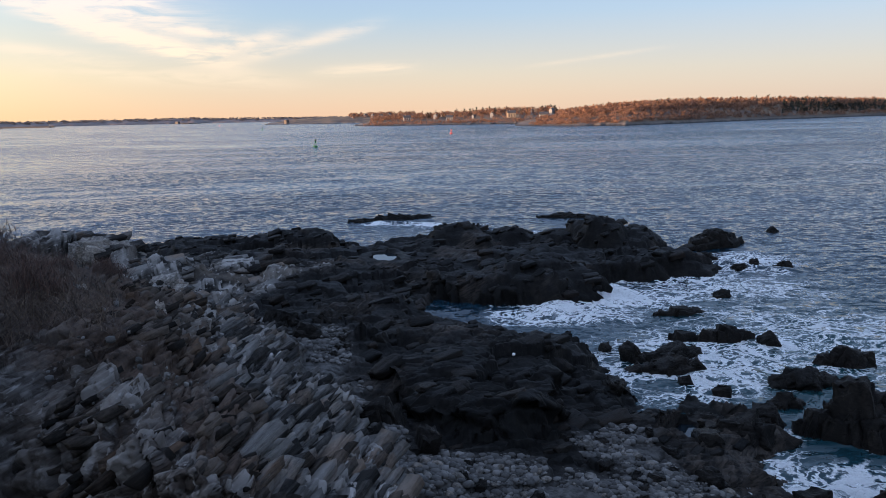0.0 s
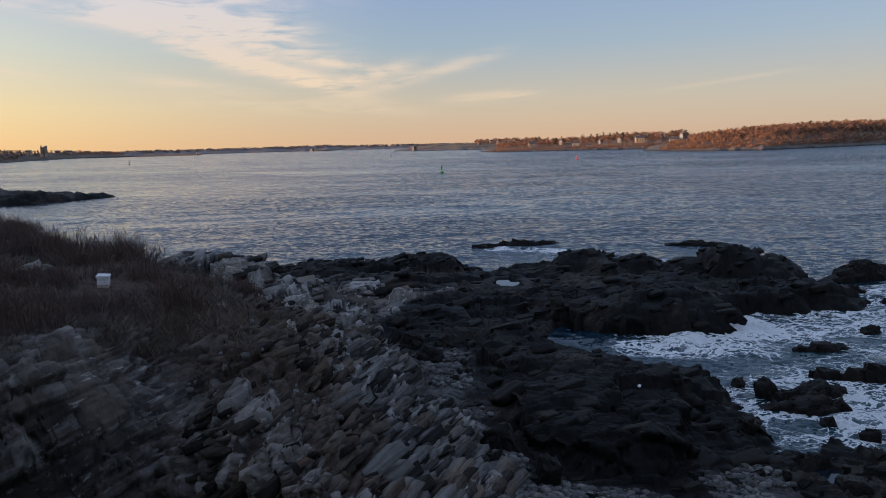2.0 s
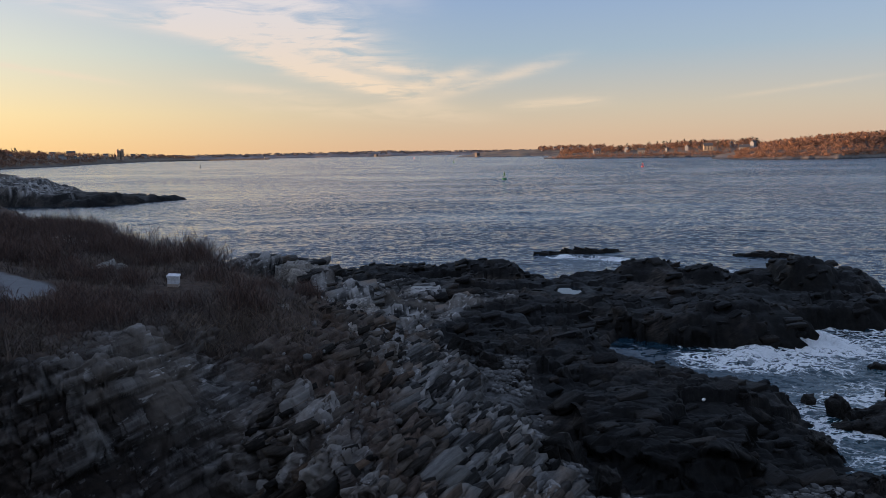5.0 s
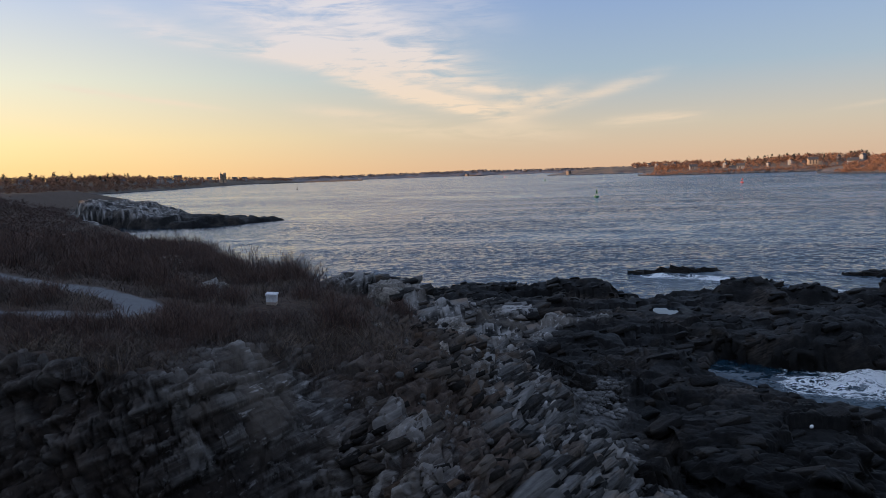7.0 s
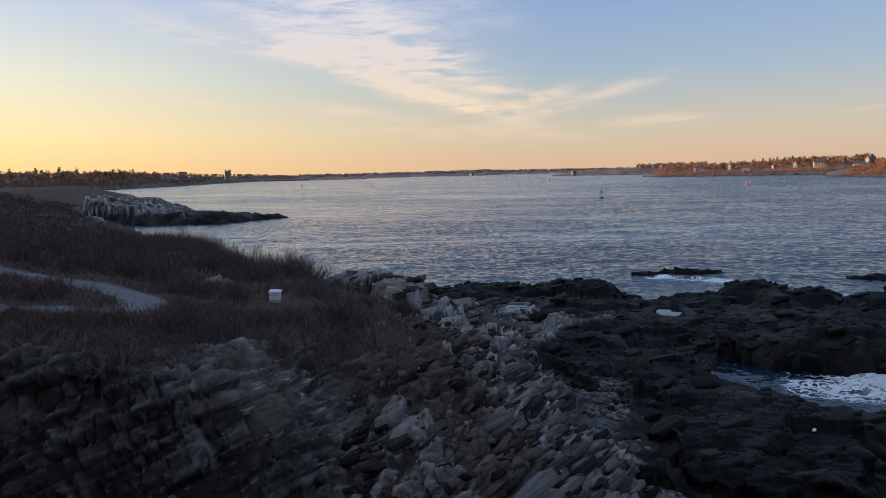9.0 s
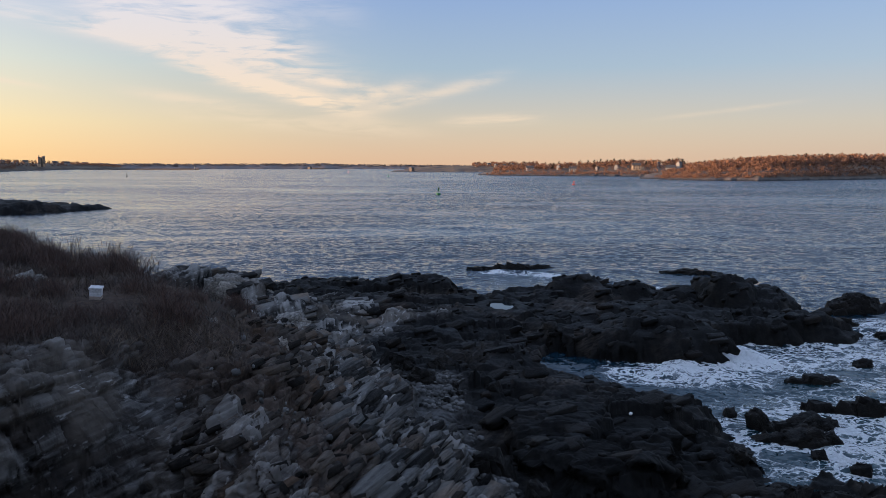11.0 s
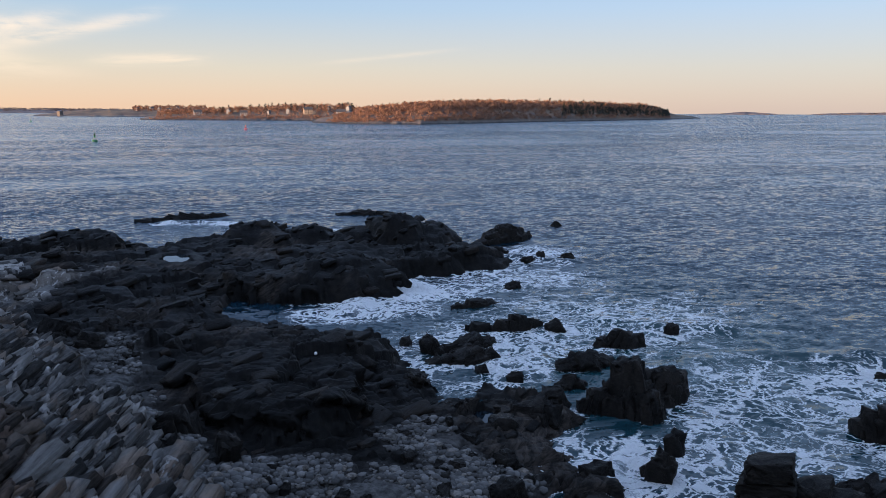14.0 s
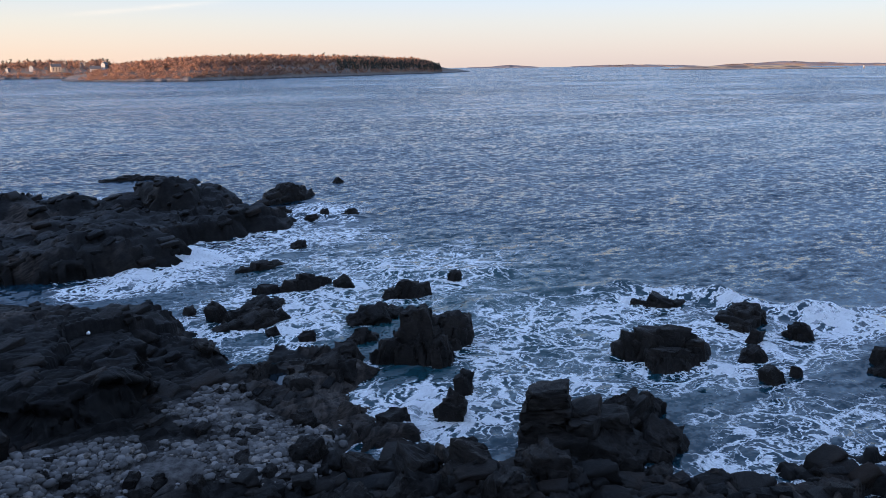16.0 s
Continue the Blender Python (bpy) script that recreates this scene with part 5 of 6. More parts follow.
def house(az, r, z, w, d, h, turn, wall, label, wing=False):
    ob = tagged(new("house"), label, "house", "houses on the far shores")
    ob.matrix_world = Matrix.Translation(polar(az, r, z)) @ pose(0, 0, 0, 0, 0, az + turn)
    bm = bmesh.new()
    bm_box(bm, -w / 2, -d / 2, -2.5, w / 2, d / 2, h)
    g = [bm.verts.new(p) for p in ((-w / 2, -d / 2, h), (-w / 2, d / 2, h), (-w / 2, 0, h + d * 0.42), (w / 2, -d / 2, h), (w / 2, d / 2, h), (w / 2, 0, h + d * 0.42))]
    bm.faces.new(g[:3]), bm.faces.new(g[3:])
    if wing:
        bm_box(bm, w / 2, -d * 0.35, -2.5, w * 0.85, d * 0.35, h * 0.6)
    part("wall", bm, wall, ob)
    bm = bmesh.new()
    for s in (-1, 1):
        e = d / 2 + 0.5
        v = [bm.verts.new(p) for p in ((-w / 2 - 0.4, s * e, h - 0.3), (w / 2 + 0.4, s * e, h - 0.3), (w / 2 + 0.4, 0, h + d * 0.44), (-w / 2 - 0.4, 0, h + d * 0.44))]
        v2 = [bm.verts.new(p.co + Vector((0, 0, 0.35))) for p in v]
        for k in range(4):
            bm.faces.new((v[k], v[(k + 1) % 4], v2[(k + 1) % 4], v2[k]))
        bm.faces.new(v), bm.faces.new(v2)
    part("roof", bm, M_ROOF, ob, "dark shingled gable roof")
    box_part("chimney", (-w * 0.2 - 0.5, -0.5, h, -w * 0.2 + 0.5, 0.5, h + d * 0.42 + 1.4), M_BRICK, ob)
    for k in range(3):
        x = (k - 1) * w * 0.3
        for lev in ((0.2, 0.45), (0.58, 0.83)) if h > 4.5 else ((0.3, 0.7),):
            box_part("window", (x - 0.55, -d / 2 - 0.08, h * lev[0], x + 0.55, -d / 2 + 0.05, h * lev[1]), M_PANE, ob)
    return ob


WHITE_H, CREAM_H, GREY_H = "white clapboard house among bare trees", "cream house with lit gables above the shore", "grey shingled house among bare trees"
for az, el, r, w, h, turn, wall, wing in (
        (-5.15, -0.23, 1220, 13, 7, 12, M_CREAM, True), (-3.76, -0.20, 1230, 8, 6, 80, M_WHITE, False), (-6.64, -0.02, 1330, 7, 6, 70, M_WHITE, False), (-8.08, -0.06, 1300, 9, 7, 60, M_WHITE, False),
        (-7.5, -0.24, 1240, 14, 4, 5, M_WHITE, False), (0.34, -0.22, 1250, 8, 6, 75, M_WHITE, False), (2.42, -0.3, 1260, 12, 5, 10, M_GREYW, True), (-0.67, -0.36, 1230, 11, 5, 0, M_GREYW, False),
        (-2.42, -0.28, 1240, 6, 5, 60, M_GREYW, False), (5.4, 0.02, 2030, 9, 6, 30, M_WHITE, False), (4.9, -0.02, 2020, 10, 6, 70, M_WHITE, False), (4.3, -0.06, 2000, 9, 6, 0, M_WHITE, False),
        (6.3, 0.0, 2050, 8, 6, 40, M_GREYW, False), (3.7, 0.05, 2040, 9, 6, 60, M_WHITE, False),
        (49.5, 0.30, 1560, 12, 8, 70, M_WHITE, False), (48.5, 0.26, 1570, 24, 9, 10, M_WHITE, True), (47.0, 0.25, 1600, 16, 8, 0, M_GREYW, False), (45.6, 0.25, 1640, 14, 8, 50, M_GREYW, True),
        (43.75, 0.18, 1720, 15, 9, 75, M_WHITE, True), (42.6, 0.20, 1800, 15, 8, 20, M_WHITE, False), (41.6, 0.22, 1900, 12, 8, 60, M_GREYW, False), (41.0, 0.10, 1900, 13, 8, 10, M_WHITE, False),
        (40.3, 0.16, 1980, 14, 8, 75, M_WHITE, False), (39.6, 0.14, 2040, 18, 8, 5, M_WHITE, True), (38.8, 0.10, 2200, 16, 7, 0, M_WHITE, False), (38.2, 0.16, 2400, 18, 9, 30, M_GREYW, True),
        (37.5, 0.14, 2650, 18, 9, 60, M_WHITE, False), (36.9, 0.18, 2800, 22, 10, 0, M_GREYW, False), (35.2, 0.14, 3300, 26, 10, 15, M_GREYW, True), (34.5, 0.12, 3500, 30, 10, 0, M_WHITE, False),
        (33.4, 0.10, 3750, 30, 9, 0, M_GREYW, False), (32.4, 0.05, 3850, 26, 9, 20, M_WHITE, False), (39.0, 0.38, 2300, 30, 11, 0, M_GREYW, False), (40.1, 0.40, 2150, 20, 10, 10, M_GREYW, False)):
    land = town if az > 20 else fort if az > 3.4 and r > 1900 else home
    r, hz = seat(land, az, el)
    if az > 20:
        w, h, hz = w * 0.75, h * 0.8, hz - 1.5
    house(az, r, hz, w, w * 0.62, h, turn, wall, CREAM_H if wall is M_CREAM else WHITE_H if wall is M_WHITE else GREY_H, wing)

# apartment tower over the town
tower = tagged(new("apartment_tower"), "tall tan apartment block catching the last sun", "building")
tower.matrix_world = Matrix.Translation(polar(36.0, 3000, 22)) @ pose(0, 0, 0, 0, 0, 48)
box_part("tower_block", (-11, -9, -10, -2.6, 9, 24), M_BRICK, tower)
box_part("tower_block", (2.6, -9, -10, 11, 9, 27), M_BRICK, tower)
box_part("link_block", (-2.6, -5, -10, 2.6, 5, 21), M_STONE, tower)
box_part("roof_plant", (-7, -3, 24, -5, 3, 29), M_STONE, tower)
for side in (-1, 1):
    for k in range(8):
        box_part("window_band", (side * 6.8 - 3.4, -9.15, 1 + k * 2.8, side * 6.8 + 3.4, -8.95, 2.3 + k * 2.8), M_PANE, tower)


def stone_fort(az, r, z, w, d, h, label):
    ob = tagged(new("stone_fort"), label, "fort")
    ob.matrix_world = Matrix.Translation(polar(az, r, z)) @ pose(0, 0, 0, 0, 0, az + 25)
    box_part("rampart", (-w / 2, -d / 2, -4, w / 2, d / 2, h), M_STONE, ob)
    box_part("parapet", (-w / 2 - 0.4, -d / 2 - 0.4, h, w / 2 + 0.4, d / 2 + 0.4, h + 0.9), M_STONE, ob)
    for k in range(4):
        x = -w * 0.36 + k * w * 0.24
        box_part("gun_port", (x - 0.5, -d / 2 - 0.06, h * 0.4, x + 0.5, -d / 2 + 0.05, h * 0.65), M_PANE, ob)


stone_fort(11.05, 2060, 4.0, 8, 14, 7, "granite fort corner on a grassy island tip")
stone_fort(18.45, 4010, 1.0, 10, 30, 10, "square granite fort on a flat islet")


def lathe(bm, rings, segs=20, cap=True):
    """Turn a profile of (radius, height) pairs about the upright axis."""
    loops = []
    for rad_, z in rings:
        loops.append([bm.verts.new((rad_ * math.cos(2 * math.pi * k / segs), rad_ * math.sin(2 * math.pi * k / segs), z)) for k in range(segs)])
    for a, b in zip(loops, loops[1:]):
        for k in range(segs):
            bm.faces.new((a[k], a[(k + 1) % segs], b[(k + 1) % segs], b[k]))
    if cap:
        bm.faces.new(list(reversed(loops[0])))
        bm.faces.new(loops[-1])


def lathe_part(name, rings, mat, parent, label="", segs=20):
    bm = bmesh.new()
    lathe(bm, rings, segs)
    return part(name, bm, mat, parent, label)


M_IRON = plain("dark_iron", (0.03, 0.03, 0.032), 0.6)
light = tagged(new("breakwater_light"), "small white lighthouse at the end of the breakwater", "lighthouse")
light.location = polar(26.4, 3280, 0)
lathe_part("base_drum", ((4.2, -2), (4.0, 4.5), (4.3, 4.6), (4.3, 5.0)), M_STONE, light)
lathe_part("tower_shaft", ((2.6, 5.0), (2.0, 12.5)), M_WHITE, light)
lathe_part("gallery", ((2.6, 12.5), (2.6, 13.0)), M_IRON, light)
lathe_part("lantern_room", ((1.3, 13.0), (1.3, 15.2)), M_PANE, light)
lathe_part("lantern_roof", ((1.7, 15.2), (0.2, 16.6), (0.1, 17.2)), M_IRON, light)
bm = bmesh.new()
a, b = polar(26.1, 3300), polar(33.5, 3500)
side = (b - a).normalized().cross(Vector((0, 0, 1))) * 6
ring = [bm.verts.new(p) for p in (a + side, a - side, b - side, b + side)]
ring2 = [bm.verts.new(p.co * 1.0 + Vector((0, 0, 5.0)) - (p.co - (a + b) / 2).normalized() * 1.0) for p in ring]
for p in ring:
    p.co.z = -2
for k in range(4):
    bm.faces.new((ring[k], ring[(k + 1) % 4], ring2[(k + 1) % 4], ring2[k]))
bm.faces.new(ring2)
me = bpy.data.meshes.new("breakwater")
bm.to_mesh(me)
bm.free()
me.materials.append(M_STONE)
tagged(new("breakwater", me), "long low granite breakwater across the harbour", "breakwater", kind="structure")

beacon = tagged(new("ledge_beacon"), "small white light tower on a sea ledge", "lighthouse")
beacon.location = polar(-58.9, 2300, 0)
lathe_part("base_drum", ((2.5, -2), (2.2, 3)), M_STONE, beacon)
lathe_part("tower_shaft", ((1.6, 3), (1.3, 8)), M_WHITE, beacon)
lathe_part("lantern_room", ((1.0, 8), (1.0, 9.6), (0.1, 10.4)), M_IRON, beacon)

# ---- buoys ----
M_GREEN = plain("green_buoy_paint", (0.010, 0.11, 0.042), 0.5)
M_RED = plain("red_buoy_paint", (0.42, 0.035, 0.025), 0.5)
M_GLASS = plain("lamp_glass", (0.10, 0.16, 0.12), 0.2)


def buoy(az, r, size, mat, label, lean=0.0):
    ob = tagged(new("buoy"), label, "buoy", "channel buoys")
    ob.matrix_world = Matrix.Translation(polar(az, r, 0)) @ pose(0, 0, 0, lean, 2, az)
    ob.scale = (size,) * 3
    lathe_part("float", ((0.9, -0.6), (1.25, -0.1), (1.25, 0.55), (1.1, 0.75), (0.4, 0.85)), mat, ob)
    for k in range(4):
        bm = bmesh.new()
        c, s = math.cos(math.pi / 4 + k * math.pi / 2), math.sin(math.pi / 4 + k * math.pi / 2)
        foot, head = Vector((c * 0.75, s * 0.75, 0.7)), Vector((c * 0.38, s * 0.38, 3.2))
        n1, n2 = Vector((-s, c, 0)) * 0.05, Vector((c, s, 0)) * 0.05
        v = [bm.verts.new(p + q) for p in (foot, head) for q in (n1 + n2, n1 - n2, -n1 - n2, -n1 + n2)]
        for j in range(4):
            bm.faces.new((v[j], v[(j + 1) % 4], v[4 + (j + 1) % 4], v[4 + j]))
        part("leg", bm, mat, ob)
        p0, p1 = Vector((c * 0.5, s * 0.5, 0)), Vector((-s * 0.5, c * 0.5, 0))
        bm = bmesh.new()
        v = [bm.verts.new(p) for p in (p0 + Vector((0, 0, 1.9)), p1 + Vector((0, 0, 1.9)), p1 * 0.82 + Vector((0, 0, 3.1)), p0 * 0.82 + Vector((0, 0, 3.1)))]
        w = [bm.verts.new(p.co * 0.94 + Vector((0, 0, p.co.z * 0.06))) for p in v]
        for j in range(4):
            bm.faces.new((v[j], v[(j + 1) % 4], w[(j + 1) % 4], w[j]))
        bm.faces.new(v), bm.faces.new(w)
        part("day_mark", bm, mat, ob)
    lathe_part("ring_rail", ((0.62, 3.15), (0.66, 3.2), (0.66, 3.3), (0.6, 3.35)), M_IRON, ob)
    lathe_part("lantern", ((0.2, 3.3), (0.24, 3.5), (0.2, 3.95), (0.05, 4.1)), M_GLASS, ob)
    return ob


buoy(9.1, 391, 1.0, M_GREEN, "green lighted buoy riding on the open water", 3)
buoy(-0.77, 617, 0.95, M_RED, "red lighted buoy catching the low sun", -3)
buoy(12.78, 1060, 1.1, M_GREEN, "distant green channel buoy", 2)
buoy(30.85, 1100, 1.2, M_IRON, "distant dark channel buoy", 2)
buoy(15.7, 1900, 1.3, M_RED, "far red channel buoy", 1)

# ---- a pale stone on the long slab ----
M_QUARTZ = plain("white_quartz", (0.72, 0.71, 0.69), 0.7, scale=9.0)
v, f = cobble_mesh(4, 2)
stone = mesh_object("stone", v, f, M_QUARTZ, smooth=True)
stone.matrix_world = Matrix.Translation((3.45, 37.75, float(ground_z(3.45, 37.75)[0]) + 0.10)) @ pose(0, 0, 0, 12, -18, 40) @ Matrix.Diagonal((0.11, 0.09, 0.15, 1))
tagged(stone, "small white stone lying on the black ledge", "stone")

# ---- the white box in the grass ----
M_BOXW = plain("weathered_white_paint", (0.46, 0.45, 0.46), 0.8, scale=6, vary=0.2)
M_BOXB = plain("weathered_timber", (0.28, 0.22, 0.18), 0.85, scale=8)
chest = tagged(new("box"), "weathered white-topped wooden box in dry grass", "box")
bxz = float(ground_z(-20.8, 31.9)[0])
chest.matrix_world = Matrix.Translation((-20.8, 31.9, bxz + 0.04)) @ pose(0, 0, 0, 6, 4, 20) @ Matrix.Diagonal((0.68, 0.75, 1.0, 1))
for k in range(3):
    for s in (-1, 1):
        box_part("plank", (-0.36, s * 0.26 - 0.02, 0.02 + k * 0.15, 0.36, s * 0.26 + 0.02, 0.16 + k * 0.15), M_BOXW if k else M_BOXB, chest)
        box_part("plank", (s * 0.34 - 0.02, -0.235, 0.02 + k * 0.15, s * 0.34 + 0.02, 0.235, 0.16 + k * 0.15), M_BOXW if k else M_BOXB, chest)
lid = bmesh.new()
bm_box(lid, -0.42, -0.33, 0.48, 0.42, 0.33, 0.57)
bmesh.ops.bevel(lid, geom=lid.edges[:], offset=0.015, segments=2, affect="EDGES")
part("lid", lid, M_BOXW, chest, "white painted lid")


# ---- slabs and blocks of the broken beds ----
def slab_rock(name, low, high, rough):
    m, t = material(name)
    geo = t.n("ShaderNodeNewGeometry")
    rnd = t.math("FRACT", t.math("ADD", geo.outputs["Random Per Island"], t.n("ShaderNodeObjectInfo").outputs["Random"]))
    p = geo.outputs["Position"]
    grain = t.noise(bedding(t, p, 0.5, 1.6, 9.0), 1.2, 6.0, 0.68, 0.3)
    big = t.noise(p, 0.4, 4.0)
    fine = t.noise(p, 6.0, 6.0, 0.7)
    k = t.math("ADD", t.math("MULTIPLY", rnd, 0.34), t.math("ADD", t.math("MULTIPLY", grain, 0.42), t.math("ADD", t.math("MULTIPLY", big, 0.2), t.math("MULTIPLY", fine, 0.22))))
    c = t.mix(t.ramp(k, 0.40, 0.88), (*low, 1), (*high, 1))
    c = t.mix(t.math("MULTIPLY", t.ramp(big, 0.48, 0.64), 0.8), c, t.mix(1.0, c, (0.95, 0.74, 0.58, 1), "MULTIPLY"))
    h = t.math("ADD", grain, t.math("MULTIPLY", fine, 0.5))
    finish(t, Base_Color=c, Roughness=rough, Specular_IOR_Level=0.10, Normal=t.bump(h, 1.0, 0.10))
    return m


M_SLAB = slab_rock("schist_slab", (0.011, 0.0105, 0.010), (0.185, 0.176, 0.166), 0.85)
M_SLAB_BROWN = slab_rock("weathered_brown_slab", (0.010, 0.009, 0.008), (0.12, 0.098, 0.08), 0.88)
M_SLAB_BLACK = slab_rock("black_tidal_slab", (0.002, 0.002, 0.002), (0.016, 0.014, 0.012), 0.6)
CUBE = np.array([(x, y, z) for x in (-1, 1) for y in (-1, 1) for z in (-1, 1)], float)
CUBE_F = np.array([(0, 1, 3, 2), (4, 6, 7, 5), (0, 4, 5, 1), (2, 3, 7, 6), (0, 2, 6, 4), (1, 5, 7, 3)])


def frames_of(long_dir, normal, n, wobble, r):
    """Axes of n slabs: along, across and out of the bed."""
    nn = np.array(normal) + r.normal(size=(n, 3)) * wobble
    nn /= np.linalg.norm(nn, axis=1, keepdims=True)
    ll = np.array(long_dir) + r.normal(size=(n, 3)) * wobble
    ll -= nn * (ll * nn).sum(1, keepdims=True)
    ll /= np.linalg.norm(ll, axis=1, keepdims=True)
    return ll, np.cross(nn, ll), nn


def slab_bed(name, x, y, z, long_dir, normal, wobble, length, width, thick, mat, label, seed, singles=0, lift=0.1):
    r = np.random.RandomState(seed)
    n = len(x)
    ll, ww, nn = frames_of(long_dir, normal, n, wobble, r)
    scale_ = r.rand(n, 1) ** 1.8
    size = np.array((length[0], width[0], thick[0])) + np.array((length[1] - length[0], width[1] - width[0], thick[1] - thick[0])) * scale_ * r.uniform(0.55, 1.25, (n, 3))
    size = size * 0.5
    corner = CUBE[None] * (1 + r.uniform(-0.34, 0.04, (n, 8, 3)) * (1, 0.9, 0.45))
    local = corner * size[:, None, :]
    centre = np.stack([x, y, z], -1) + nn * (size[:, 2] * r.uniform(-0.9, lift * 10, n))[:, None]
    co = centre[:, None] + local[..., :1] * ll[:, None] + local[..., 1:2] * ww[:, None] + local[..., 2:] * nn[:, None]
    if singles:
        kinds = []
        for k in range(12):
            q = CUBE * (1 + np.random.RandomState(k).uniform(-0.34, 0.04, (8, 3)) * (1, 0.9, 0.45))
            ob = mesh_object("slab", q, CUBE_F, mat)
            kinds.append(ob.data)
            bpy.data.objects.remove(ob)
        for k in range(singles):
            ob = new("slab", kinds[k % 12])
            ob.parent = ground
            rot = Matrix((ll[k], ww[k], nn[k])).transposed().to_4x4()
            ob.matrix_world = Matrix.Translation(centre[k]) @ rot @ Matrix.Diagonal((*size[k], 1))
    co = co[singles:]
    fa = (CUBE_F[None] + 8 * np.arange(len(co))[:, None, None]).reshape(-1, 4)
    return tagged(mesh_object(name, co.reshape(-1, 3), fa, mat, parent=ground), label, kind="stuff")


def block_field(name, x, y, z, heading, length, wide, thick, mat, label, seed):
    """Angular blocks half sunk in the ledges, all leaning with the beds."""
    r = np.random.RandomState(seed)
    items = []
    for k in range(len(x)):
        ln = length[0] + (length[1] - length[0]) * r.rand() ** 2
        half = np.array((ln, ln * wide * r.uniform(0.6, 1.2), max(0.14, ln * r.uniform(*thick))))
        turn = np.array(pose(0, 0, 0, r.normal() * 8 + 10, r.normal() * 8 - 9, heading + r.normal() * 15).to_3x3())
        items.append((r.randint(99), np.array((x[k], y[k], z[k] - half[2] * r.uniform(0.0, 0.45))), half, turn))
    co, fa = heap(items)
    return tagged(mesh_object(name, co, fa, mat, parent=ground), label, kind="stuff")


def spread(n, x0, x1, y0, y1, seed):
    r = np.random.RandomState(seed)
    x, y = r.uniform(x0, x1, n), r.uniform(y0, y1, n)
    h, d = coast(x, y)
    add, bare_, _ = relief(x, y, h, d)
    return x, y, h, d, h + add, bare_


def on_cliff(x, y, h, d):
    return (d > 0.3) & (d < 10.0) & (h > 1.6) & (y > 16) & (x < 0) & (grit_at(x, y, h) < 0.3) & (fbm(x * 0.4, y * 0.4, 88, 3) > -0.35)


# loose and half-loose blocks on the cliff, in line with its beds
x, y, h, d, z, bb = spread(26000, -24, 1, 14, 44, 71)
ok = on_cliff(x, y, h, d) & (bb > 0.6)
cut_ = cliff_joints(x, y, z)[0]
n_ = x * BED_OUT.x + y * BED_OUT.y + (z + cut_) * BED_OUT.z
snap = (np.floor(n_ / 0.42) + 0.5) * 0.42 - n_
x, y, z = x + 0.7 * snap * BED_OUT.x, y + 0.7 * snap * BED_OUT.y, z + cut_ + 0.7 * snap * BED_OUT.z - 0.10
sink = np.random.RandomState(73).uniform(-0.24, 0.06, len(z))
inland = d + 0.22 * np.clip(-x - 8, 0, 8) + 1.2 * fbm(x * 0.4, y * 0.4, 89, 2)
low, high = ok & (inland < 5.2), ok & (inland >= 5.2) & (np.random.RandomState(74).rand(len(x)) < 0.8)
slab_bed("cliff_shards", x[low][:3000], y[low][:3000], (z + sink)[low][:3000], BED_ALONG, BED_OUT, 0.075, (0.3, 2.4), (0.10, 0.60), (0.06, 0.34), M_SLAB, "angular shards of grey schist on the cliff", 72, singles=300, lift=0.02)
slab_bed("brown_shards", x[high][:1900], y[high][:1900], (z + sink)[high][:1900], BED_ALONG, BED_OUT, 0.16, (0.18, 1.5), (0.1, 0.55), (0.06, 0.32), M_SLAB_BROWN, "rust-stained stones in the broken earth of the cliff", 75, lift=0.02)
x, y, h, d, z, bb = spread(16000, -36, 26, 28, 90, 81)
ok = (d < -0.5) & (h > 0.5) & (grit_at(x, y, h) < 0.3) & ~((x < -11) & (y > 43) & (y < 62))
for wx_, wy_, wz_, rx_, ry_ in POOLS:
    ok &= np.hypot((x - wx_) / rx_, (y - wy_) / ry_) > 1.7
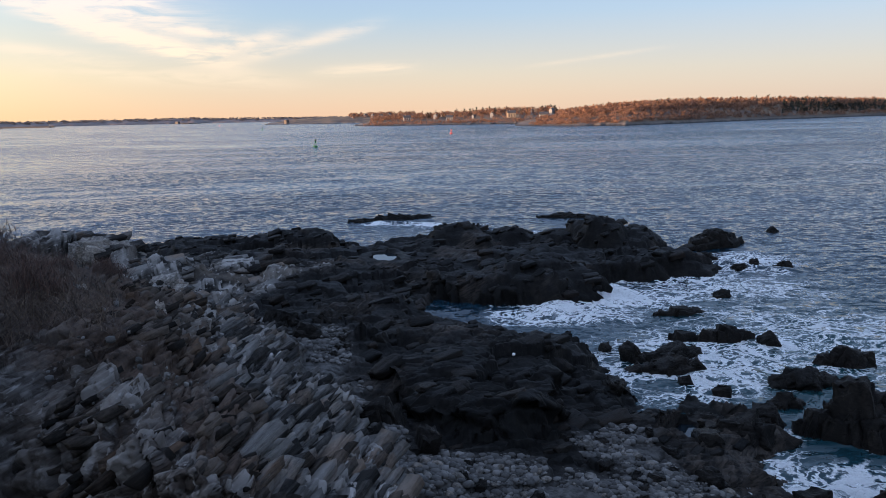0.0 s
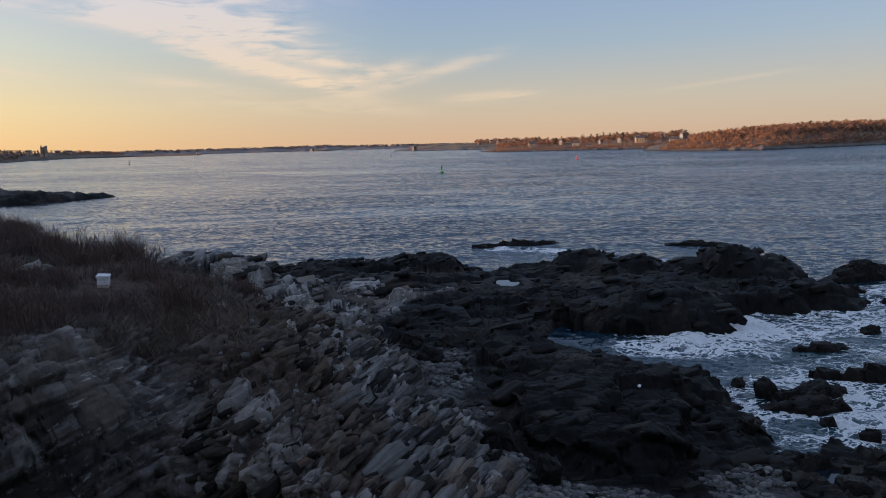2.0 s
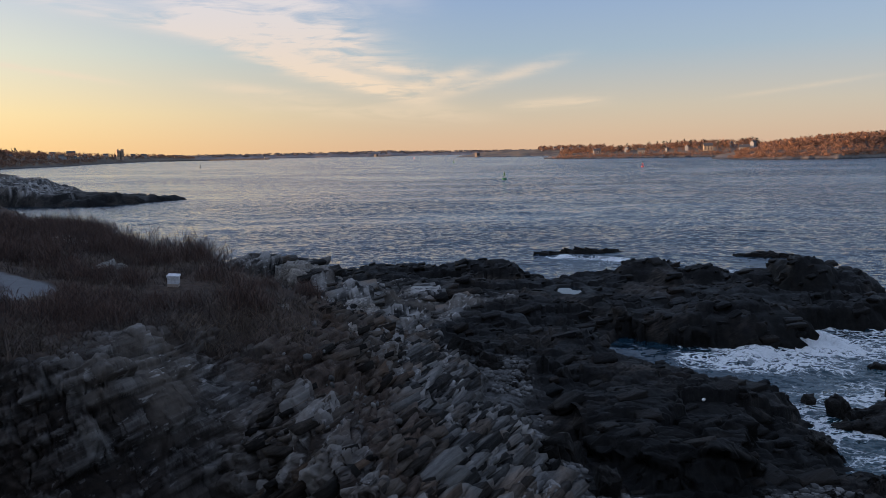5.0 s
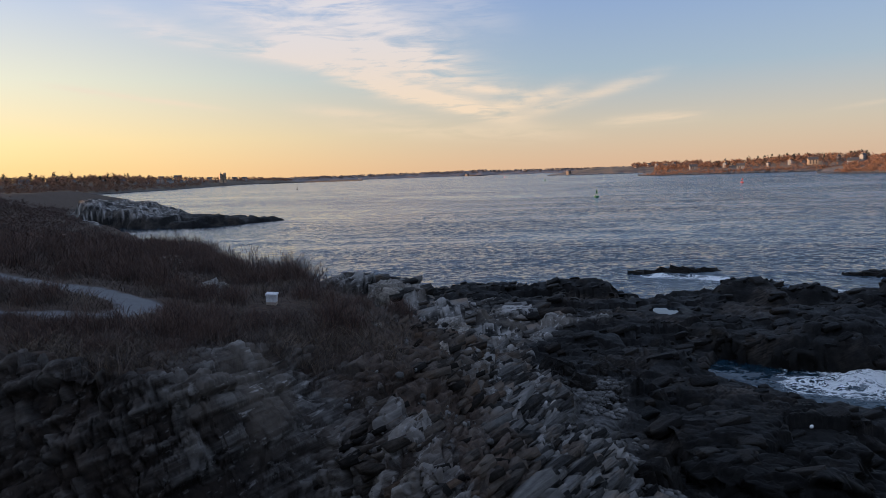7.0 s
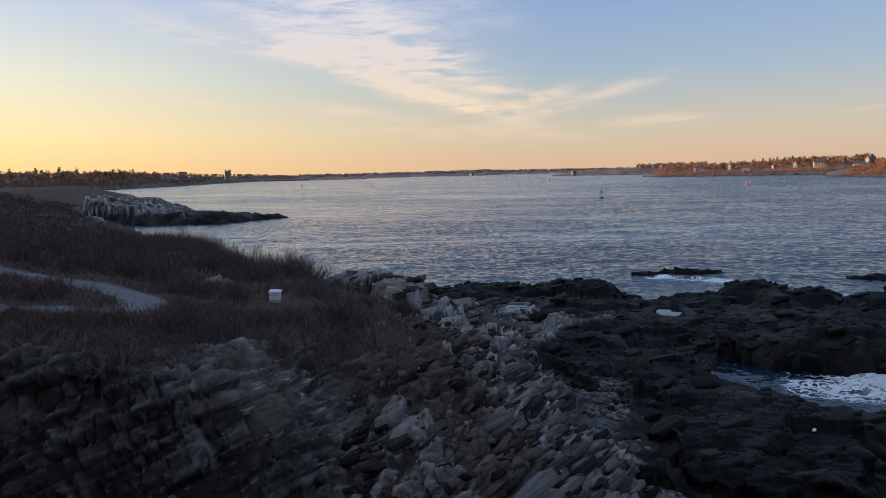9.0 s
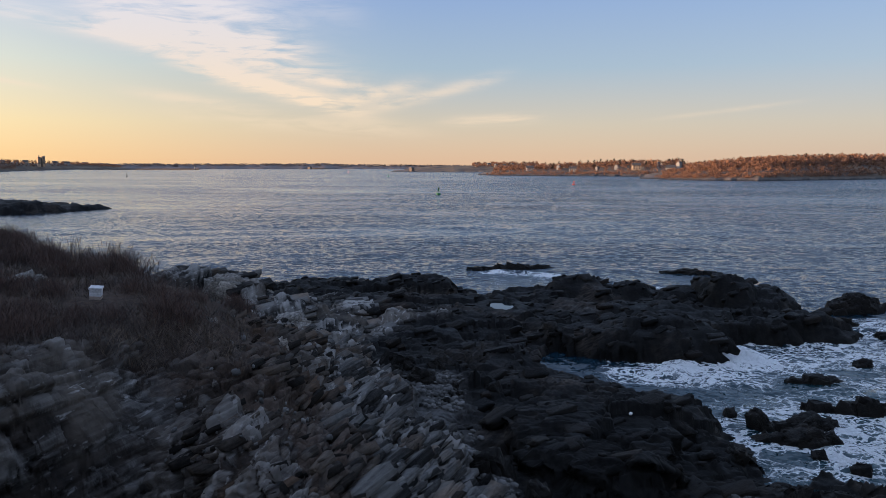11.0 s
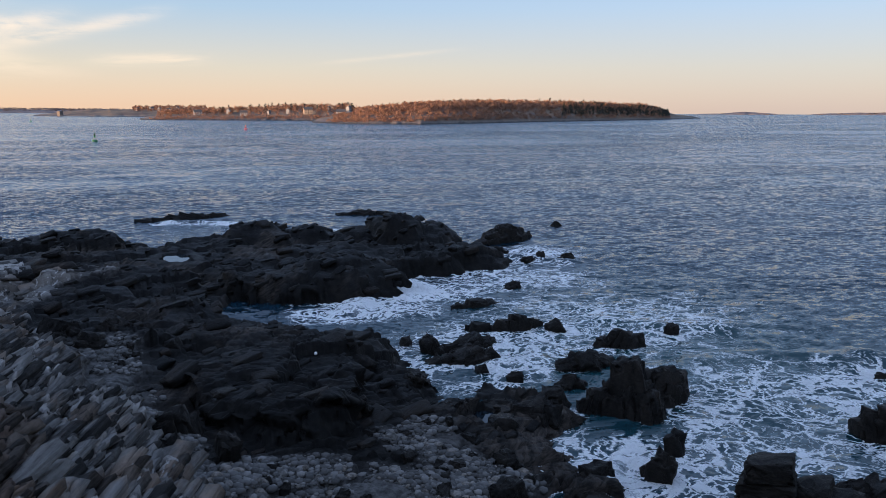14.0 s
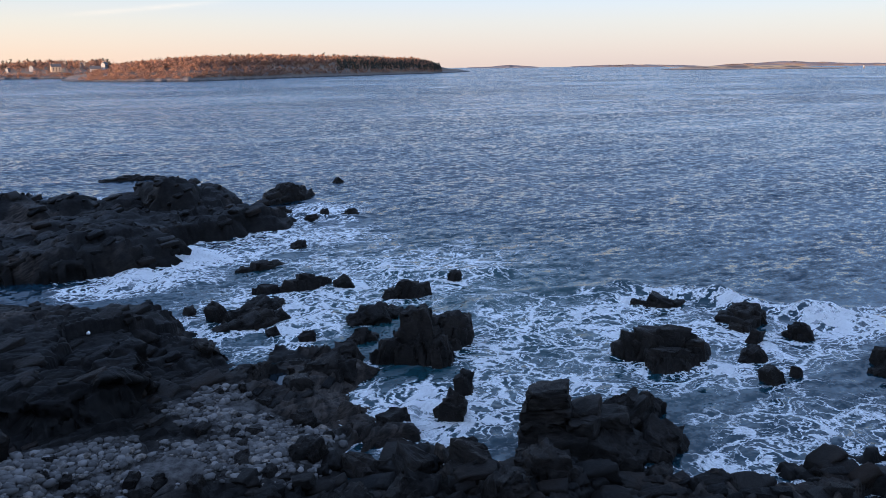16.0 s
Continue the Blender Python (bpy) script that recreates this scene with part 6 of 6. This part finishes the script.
block_field("tidal_blocks", x[ok][:800], y[ok][:800], z[ok][:800], 24, (0.2, 0.85), 0.6, (0.12, 0.35), M_SLAB_BLACK, "black wet blocks of the tidal ledges", 82)
ok = (d < 3) & (h > 2.2) & (x < -11) & (y > 43) & (y < 62)
slab_bed("pale_ledge_slabs", x[ok][:260], y[ok][:260], z[ok][:260] - 0.14, (0.80, 0.55, 0.10), (0.12, -0.30, 0.94), 0.12, (0.8, 3.4), (0.3, 1.3), (0.08, 0.4), M_SLAB, "pale slabs capping the ledge", 83, lift=0.03)
x, y, h, d, z, bb = spread(5000, 6, 34, 9, 24, 85)
ok = (d < 2) & (h > 0.1)
block_field("shelf_blocks", x[ok][:650], y[ok][:650], z[ok][:650], -28, (0.2, 0.85), 0.7, (0.25, 0.6), M_SLAB_BLACK, "black broken blocks along the shelf", 86)


def block_stack(x, y, z, blocks_, turn, label, seed):
    """A rock stack of a few great jointed blocks."""
    r = np.random.RandomState(seed)
    ob = tagged(new("rock_stack"), label, "rock")
    ob.matrix_world = Matrix.Translation((x, y, z)) @ pose(0, 0, 0, 4, -7, turn)
    for cx_, cy_, cz_, lx, ly, lz in blocks_:
        b = new("block", SHARED[M_DARK.name][r.randint(28)])
        b.parent = ob
        b.matrix_basis = Matrix.Translation((cx_, cy_, cz_)) @ pose(0, 0, 0, r.normal() * 3, r.normal() * 3, r.normal() * 6 + 180 * r.randint(2)) @ Matrix.Diagonal((lx * 0.56, ly * 0.56, lz * 0.56, 1))
    return ob


block_stack(17.3, 21.2, 0.0, ((0, 0, 0.3, 2.0, 1.9, 1.2), (0.05, 0.05, 1.0, 1.8, 1.7, 0.5), (0.15, 0.1, 1.45, 1.7, 1.6, 0.5), (0.2, 0.2, 1.95, 1.5, 1.4, 0.6), (0.7, -1.2, 0.3, 1.8, 1.0, 1.4), (-0.4, -1.3, 0.1, 1.2, 0.9, 1.2),
                             (1.5, 0.3, 0.6, 1.2, 1.5, 1.8), (1.4, -0.7, 0.9, 1.1, 1.0, 0.8), (2.4, 0.4, 0.4, 1.3, 1.2, 1.3)), -42,
            "square-topped black rock stack split by joints", 3)
